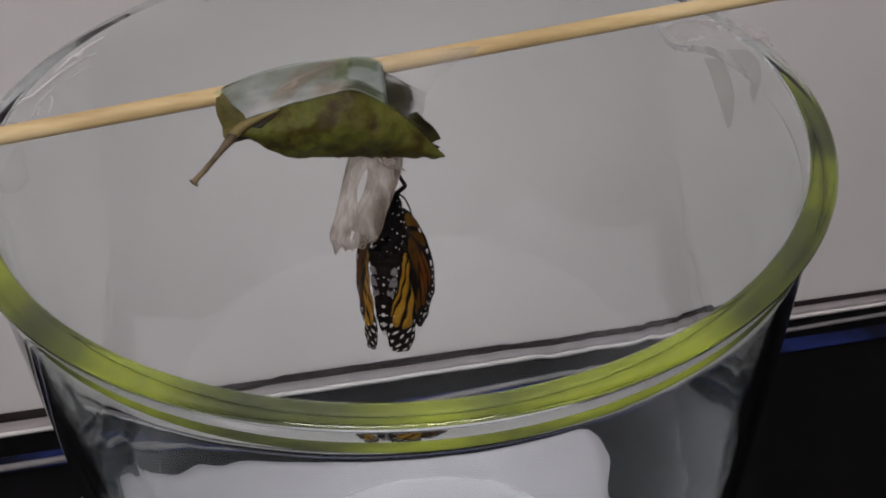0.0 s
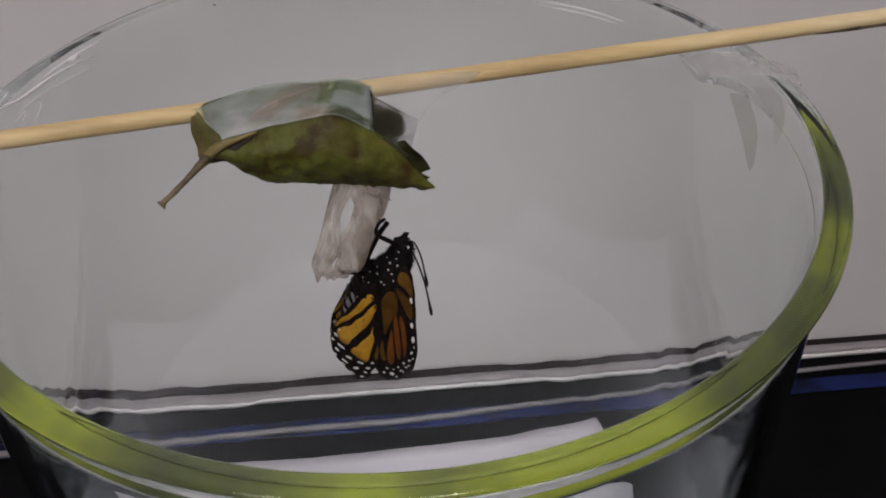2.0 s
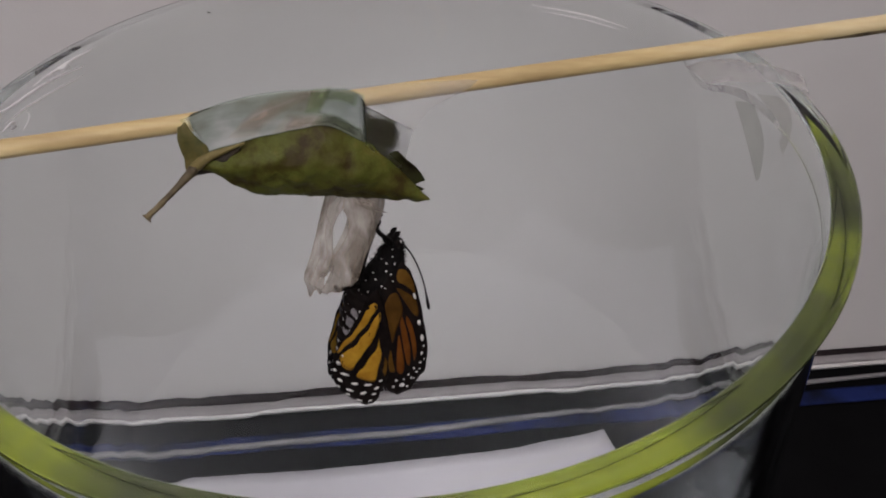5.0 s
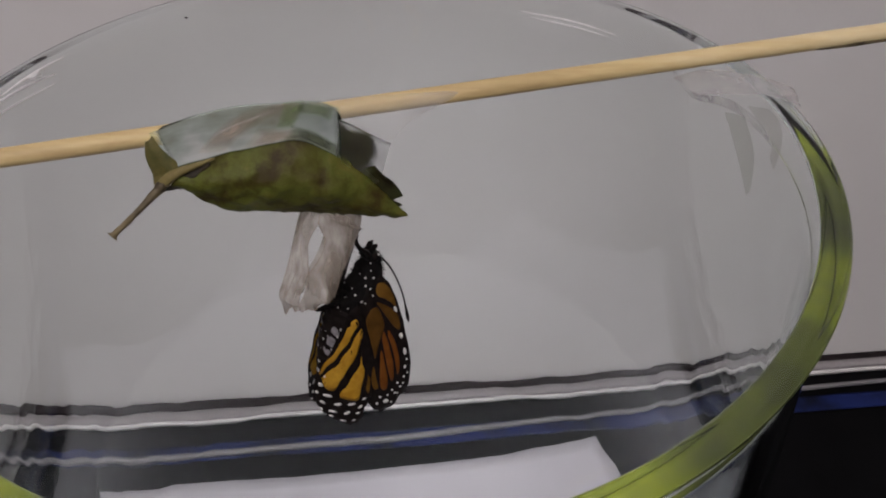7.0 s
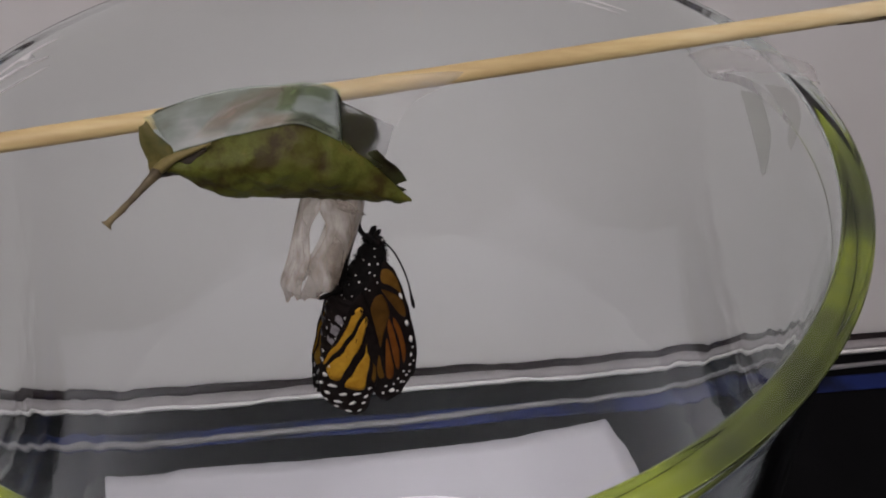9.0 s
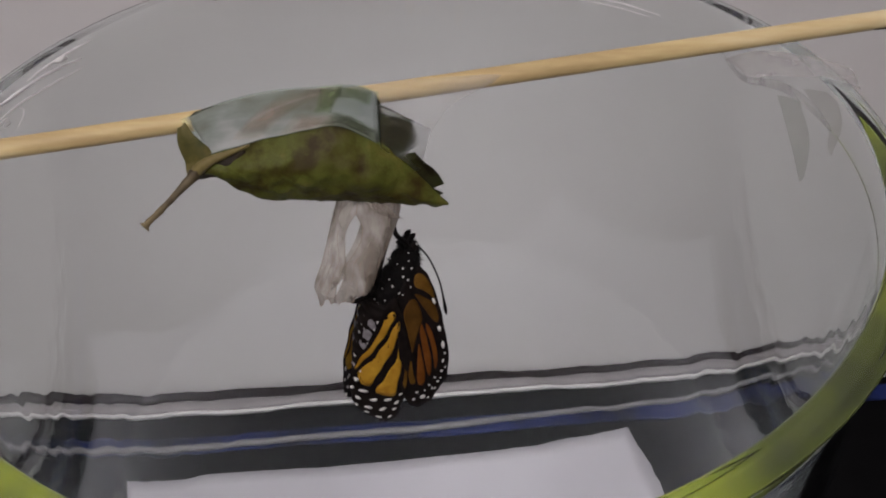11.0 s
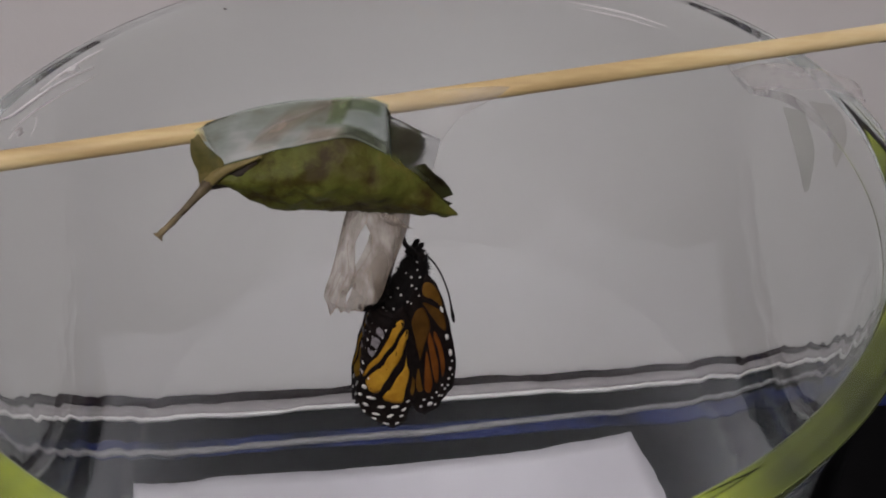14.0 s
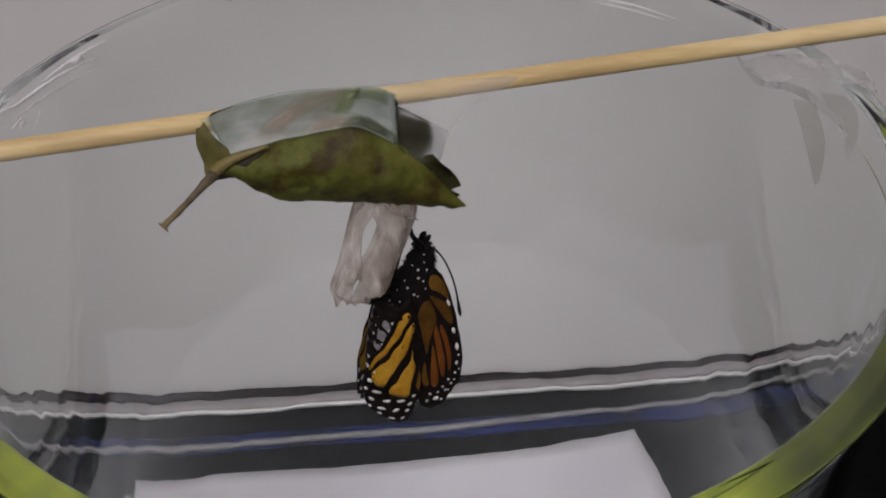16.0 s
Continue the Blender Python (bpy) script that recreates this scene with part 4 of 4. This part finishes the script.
def chest_at(z, angle):
    """A place on the chest's skin; the angle is 0 on its belly side and grows towards one flank."""
    for (z0, c0, a0, b0), (z1, c1, a1, b1) in zip(CHEST, CHEST[1:]):
        if z >= z1:
            break
    f = min(1.0, max(0.0, (z0 - z) / (z0 - z1)))
    c, a, b = c0 + (c1 - c0) * f, a0 + (a1 - a0) * f, b0 + (b1 - b0) * f
    g = radians(angle)
    return lmm(a * math.sin(g), c - b * math.cos(g), z), Vector((math.sin(g) / a, -math.cos(g) / b, 0.02)).normalized()


def chest(owner):
    verts, faces = [], []
    levels, sides = 40, 36
    for i in range(levels):
        z = 9.4 - 18.4 * i / (levels - 1)
        for k in range(sides):
            p, n = chest_at(z, 360 * k / sides)
            lump = noise.noise(p * 320) * 0.0007 + noise.noise(p * 900) * 0.00035
            verts.append(p + n * lump)
    for i in range(levels - 1):
        for k in range(sides):
            q = (k + 1) % sides
            faces.append((i * sides + k, (i + 1) * sides + k, (i + 1) * sides + q, i * sides + q))
    faces += [tuple(range(sides)), tuple((levels - 1) * sides + k for k in range(sides))[::-1]]
    body = part("thorax", mesh_from("thorax", verts, faces, [FUR]), owner, "furry black body with white flecks")
    hairs, tris = [], []
    for _ in range(900):
        p, n = chest_at(random.uniform(-8, 9.3), random.uniform(0, 360))
        tip = p + n * random.uniform(0.0004, 0.0011) + Vector((random.uniform(-3, 3), random.uniform(-3, 3), random.uniform(-6, 4))) * 1e-4
        u = n.orthogonal().normalized() * 0.00009
        v = n.cross(u)
        o = len(hairs)
        hairs += [p + u, p - u * 0.5 + v, p - u * 0.5 - v, tip]
        tris += [(o, o + 1, o + 3), (o + 1, o + 2, o + 3), (o + 2, o, o + 3)]
    part("fur", mesh_from("fur", hairs, tris, [FUR]), body)
    flecks = []
    for z, ang, w in ((5.2, 52, 0.50), (4.6, 84, 0.46), (3.4, 62, 0.50), (2.2, 80, 0.44), (1.4, 40, 0.46), (2.6, 22, 0.40), (0.4, 12, 0.52), (-0.6, 66, 0.46), (-1.4, 78, 0.52), (-2.0, 36, 0.40), (-3.2, 20, 0.50), (-3.0, 50, 0.44), (-0.2, 96, 0.42), (-4.6, 66, 0.48), (6.8, 66, 0.34), (8.6, 60, 0.36), (-4.8, 40, 0.40), (6.0, 24, 0.34), (-2.4, 6, 0.36)):
        for s in (-1, 1):
            p, n = chest_at(z + 0.4 * s * noise.noise((z, ang, 3)), s * ang)
            flecks.append((p + n * 0.0005, n, w * 0.00062 * random.uniform(0.85, 1.1), random.uniform(0.9, 1.3)))
    part("white_flecks", dots("white_flecks", flecks, SPOT), body)


def butterfly():
    b = thing("butterfly")
    tagged(b, "newly hatched monarch butterfly, folded orange and black wings, hanging from shell", "butterfly")
    chest(b)
    head = spline([lmm(0, 6.0, 8.0), lmm(0, 7.0, 9.4), lmm(0, 8.0, 10.8)], 12)
    hd = part("head", tube("head", head, [0.0018, 0.0024, 0.0027, 0.0028, 0.0028, 0.0027, 0.0025, 0.0022, 0.0018, 0.0013, 0.0009, 0.0004], FUR, 16, 0.2), b)
    for s in (-1, 1):
        part("eye", tube("eye", [lmm(s * 1.3, 7.0, 9.0), lmm(s * 2.0, 7.0, 9.0), lmm(s * 2.5, 7.0, 9.0), lmm(s * 2.8, 7.0, 9.0)], [0.0014, 0.0014, 0.0010, 0.0003], INK, 12), hd)
        part("palp", tube("palp", spline([lmm(s * 0.7, 6.8, 10.2), lmm(s * 0.9, 7.4, 11.4), lmm(s * 1.0, 8.8, 12.2)], 8), [0.0007] * 6 + [0.0005, 0.0001], FUR, 8, 0.2), hd)
        ant = spline([lmm(s * 1.4, 8.6, 9.0), lmm(s * 3.8, 10.6, 4.4), lmm(s * 5.4, 12.4, -4.0), lmm(s * 5.6, 13.8, -16.0)], 30)
        part("antenna", tube("antenna", ant, [0.00024] * 24 + [0.00028, 0.00034, 0.00044, 0.00052, 0.00046, 0.0002], FUR, 8), b)
    part("white_flecks", dots("white_flecks", [(lmm(s * 2.2, 8.2, 9.8), Vector((s, 0.4, 0.3)), 0.00035, 1.2) for s in (-1, 1)] + [(lmm(s * 2.0, 5.4, 10.0), Vector((s, -0.8, 0.4)), 0.0003, 1.2) for s in (-1, 1)], SPOT), hd)
    abdomen = spline([lmm(0, -3.0, -4.0), lmm(0, -6.0, -9.0), lmm(0, -8.8, -14.6), lmm(0, -11.0, -21.5), lmm(0, -12.6, -31)], 40)
    rad = [(0.0040 - 0.0018 * i / 32 if i < 32 else 0.0022 * math.sqrt(max(0.02, (39 - i) / 7))) * (1 + 0.04 * math.cos(i * 2 * math.pi / 4.5)) for i in range(40)]
    ab = part("abdomen", tube("abdomen", abdomen, rad, INK, 24, 0.05), b, "black ringed abdomen with white dashes")
    marks = []
    for i in range(9):
        c, r = abdomen[5 + i * 4], rad[5 + i * 4]
        rows = ((2, 0.00026 + 0.00005 * min(i, 6), 2.4), (24, 0.0003, 1.6), (-24, 0.0003, 1.6)) if i > 4 else ((2, 0.0003, 3.0), (52, 0.00032, 3.0), (-52, 0.00032, 3.0))
        for ang, w, lg in rows:
            d = Vector((math.sin(radians(ang)), -math.cos(radians(ang)), -0.15))
            marks.append((c + d * r * 1.02, d, w * random.uniform(0.75, 1.2), lg))
    dashes = part("white_dashes", dots("white_dashes", marks, SPOT), ab)
    patches = []
    for k, ang, w, lg in ((8, 40, 0.0010, 2.6), (14, 44, 0.0013, 2.4), (20, 46, 0.0008, 2.8), (12, 22, 0.0004, 4.0), (18, 24, 0.0004, 4.0)):
        for s in (-1, 1):
            d = Vector((math.sin(radians(s * ang)), -math.cos(radians(s * ang)), 0.0))
            patches.append((abdomen[k] + d * rad[k] * 1.02, d, w, lg))
    silver = part("silver_patches", dots("silver_patches", patches, SILVER), ab)
    for piece in (ab, dashes, silver):      # the abdomen is broader than deep
        for v in piece.data.vertices:
            v.co.x *= 1.05 + 0.30 * min(1.0, max(0.0, 1 + (v.co.z * 1000 + 6) / 22))
    # legs: one long pair grips the shell, the others are folded
    for pts, thick in (([(1.6, 5.4, 9.6), (2.4, 4.8, 11.8), (4.2, 2.6, 15.4), (5.8, 0.1, 19.2), (5.2, -0.1, 21.0), (4.2, 0.8, 22.1), (3.4, 2.5, 22.6)], 0.76), ([(0.4, -3.8, 2.0), (0.5, -3.3, 5.4), (0.5, -1.8, 9.2), (0.5, 0.2, 13.6), (0.5, 1.8, 16.4), (0.6, 3.0, 18.4)], 0.98),
                       ([(-0.6, -3.5, -2.2), (0, -6.2, -0.8), (0, -8.8, -0.3), (0, -10.9, 0.1), (0, -11.4, 2.0)], 0.80), ([(0.6, -2.4, 1.0), (0.3, -3.8, 3.2), (0, -5.2, 4.6), (0, -6.2, 4.2)], 1.0)):
        path = spline([lmm(*p) for p in pts], 24)
        part("leg", tube("leg", path, [0.001 * thick - 0.00034 * i / 23 for i in range(24)], FUR, 8, 0.1), b)
    loop = [lmm(0.3 * math.sin(i * 0.2), -0.8 + 2.2 * math.sin(6.0 * i / 30), 3.6 - 3.3 * math.cos(6.0 * i / 30)) for i in range(31)]
    part("proboscis", tube("proboscis", loop, [0.00026 - 0.00014 * i / 30 for i in range(31)], FUR, 6), b, "thin black coiled proboscis")
    for s in (-1, 1):
        hind_wing(s, b)
        fore_wing(s, b)
    return b


room()
ceiling_light()
table()
back_strips()
paper()
vase()
stick()
leaf()
tape_pieces()
shell()
monarch = butterfly()

# seconds, degrees by which it has turned about the upright axis, shift to the side in mm, backward swing of the tips, drop in mm
TURNS = [(0.0, 17, -1.0, 6.5, 0), (0.3, 19, -1.0, 6.5, 0), (0.6, 27, -0.8, 5, 0), (0.9, 40, -0.6, 4, -0.8), (1.2, 66, 0.9, 4, -1.7), (1.5, 84, 0.4, 6, -2.4), (1.7, 94, 0.1, 7, -2.4), (1.9, 92, -0.1, 7, -2.4), (2.1, 82, -0.1, 7, -2.4),
         (2.3, 66, 0.3, 6, -1.7), (2.4, 57, -0.5, 6, -1.3), (2.5, 45, -0.5, 5, -0.7), (2.6, 32, -0.8, 5, 0), (2.7, 20, -1.2, 6, 0), (2.8, 11, -1.6, 6, 0), (3.0, 3, -2.0, 6.5, 0), (3.3, 0, -2.0, 6.5, 0), (3.5, 1, -2.0, 6.5, 0),
         (3.7, 8, -1.7, 6, 0), (3.8, 17, -1.4, 5, 0), (3.9, 23, -1.0, 4, 0), (4.0, 34, -0.6, 4, 0), (4.1, 53, 0, 3, 0), (4.2, 61, -0.4, 3, 0), (5.2, 62, -0.4, 2, 0), (6.3, 59, -0.4, 1.5, 0), (7.0, 55, -0.4, 1.5, 0),
         (9.0, 54, -0.4, 1, 0), (12.0, 55, -0.4, 0.5, 0), (16.0, 55, -0.4, 0.5, 0)]


def motions():
    walk(monarch, [(t, pose(-0.0047 + dx / 1000, 0.002, TOP - 0.0433 + dz / 1000, swing * math.cos(radians(turn)), swing * math.sin(radians(turn)), -turn)) for t, turn, dx, swing, dz in TURNS])
    # the proboscis is put out over the head for a moment and drawn back against the chest
    tongue = next(o for o in monarch.children if o.name.startswith("proboscis"))
    walk(tongue, [(t, pose(0, 0.0062, 0.0098, turn)) for t, turn in ((0.0, 150), (3.6, 150), (3.75, 95), (3.9, 20), (4.0, 0), (4.2, 0), (4.5, 30), (4.8, 95), (5.1, 150), (16.0, 150))])


motions()
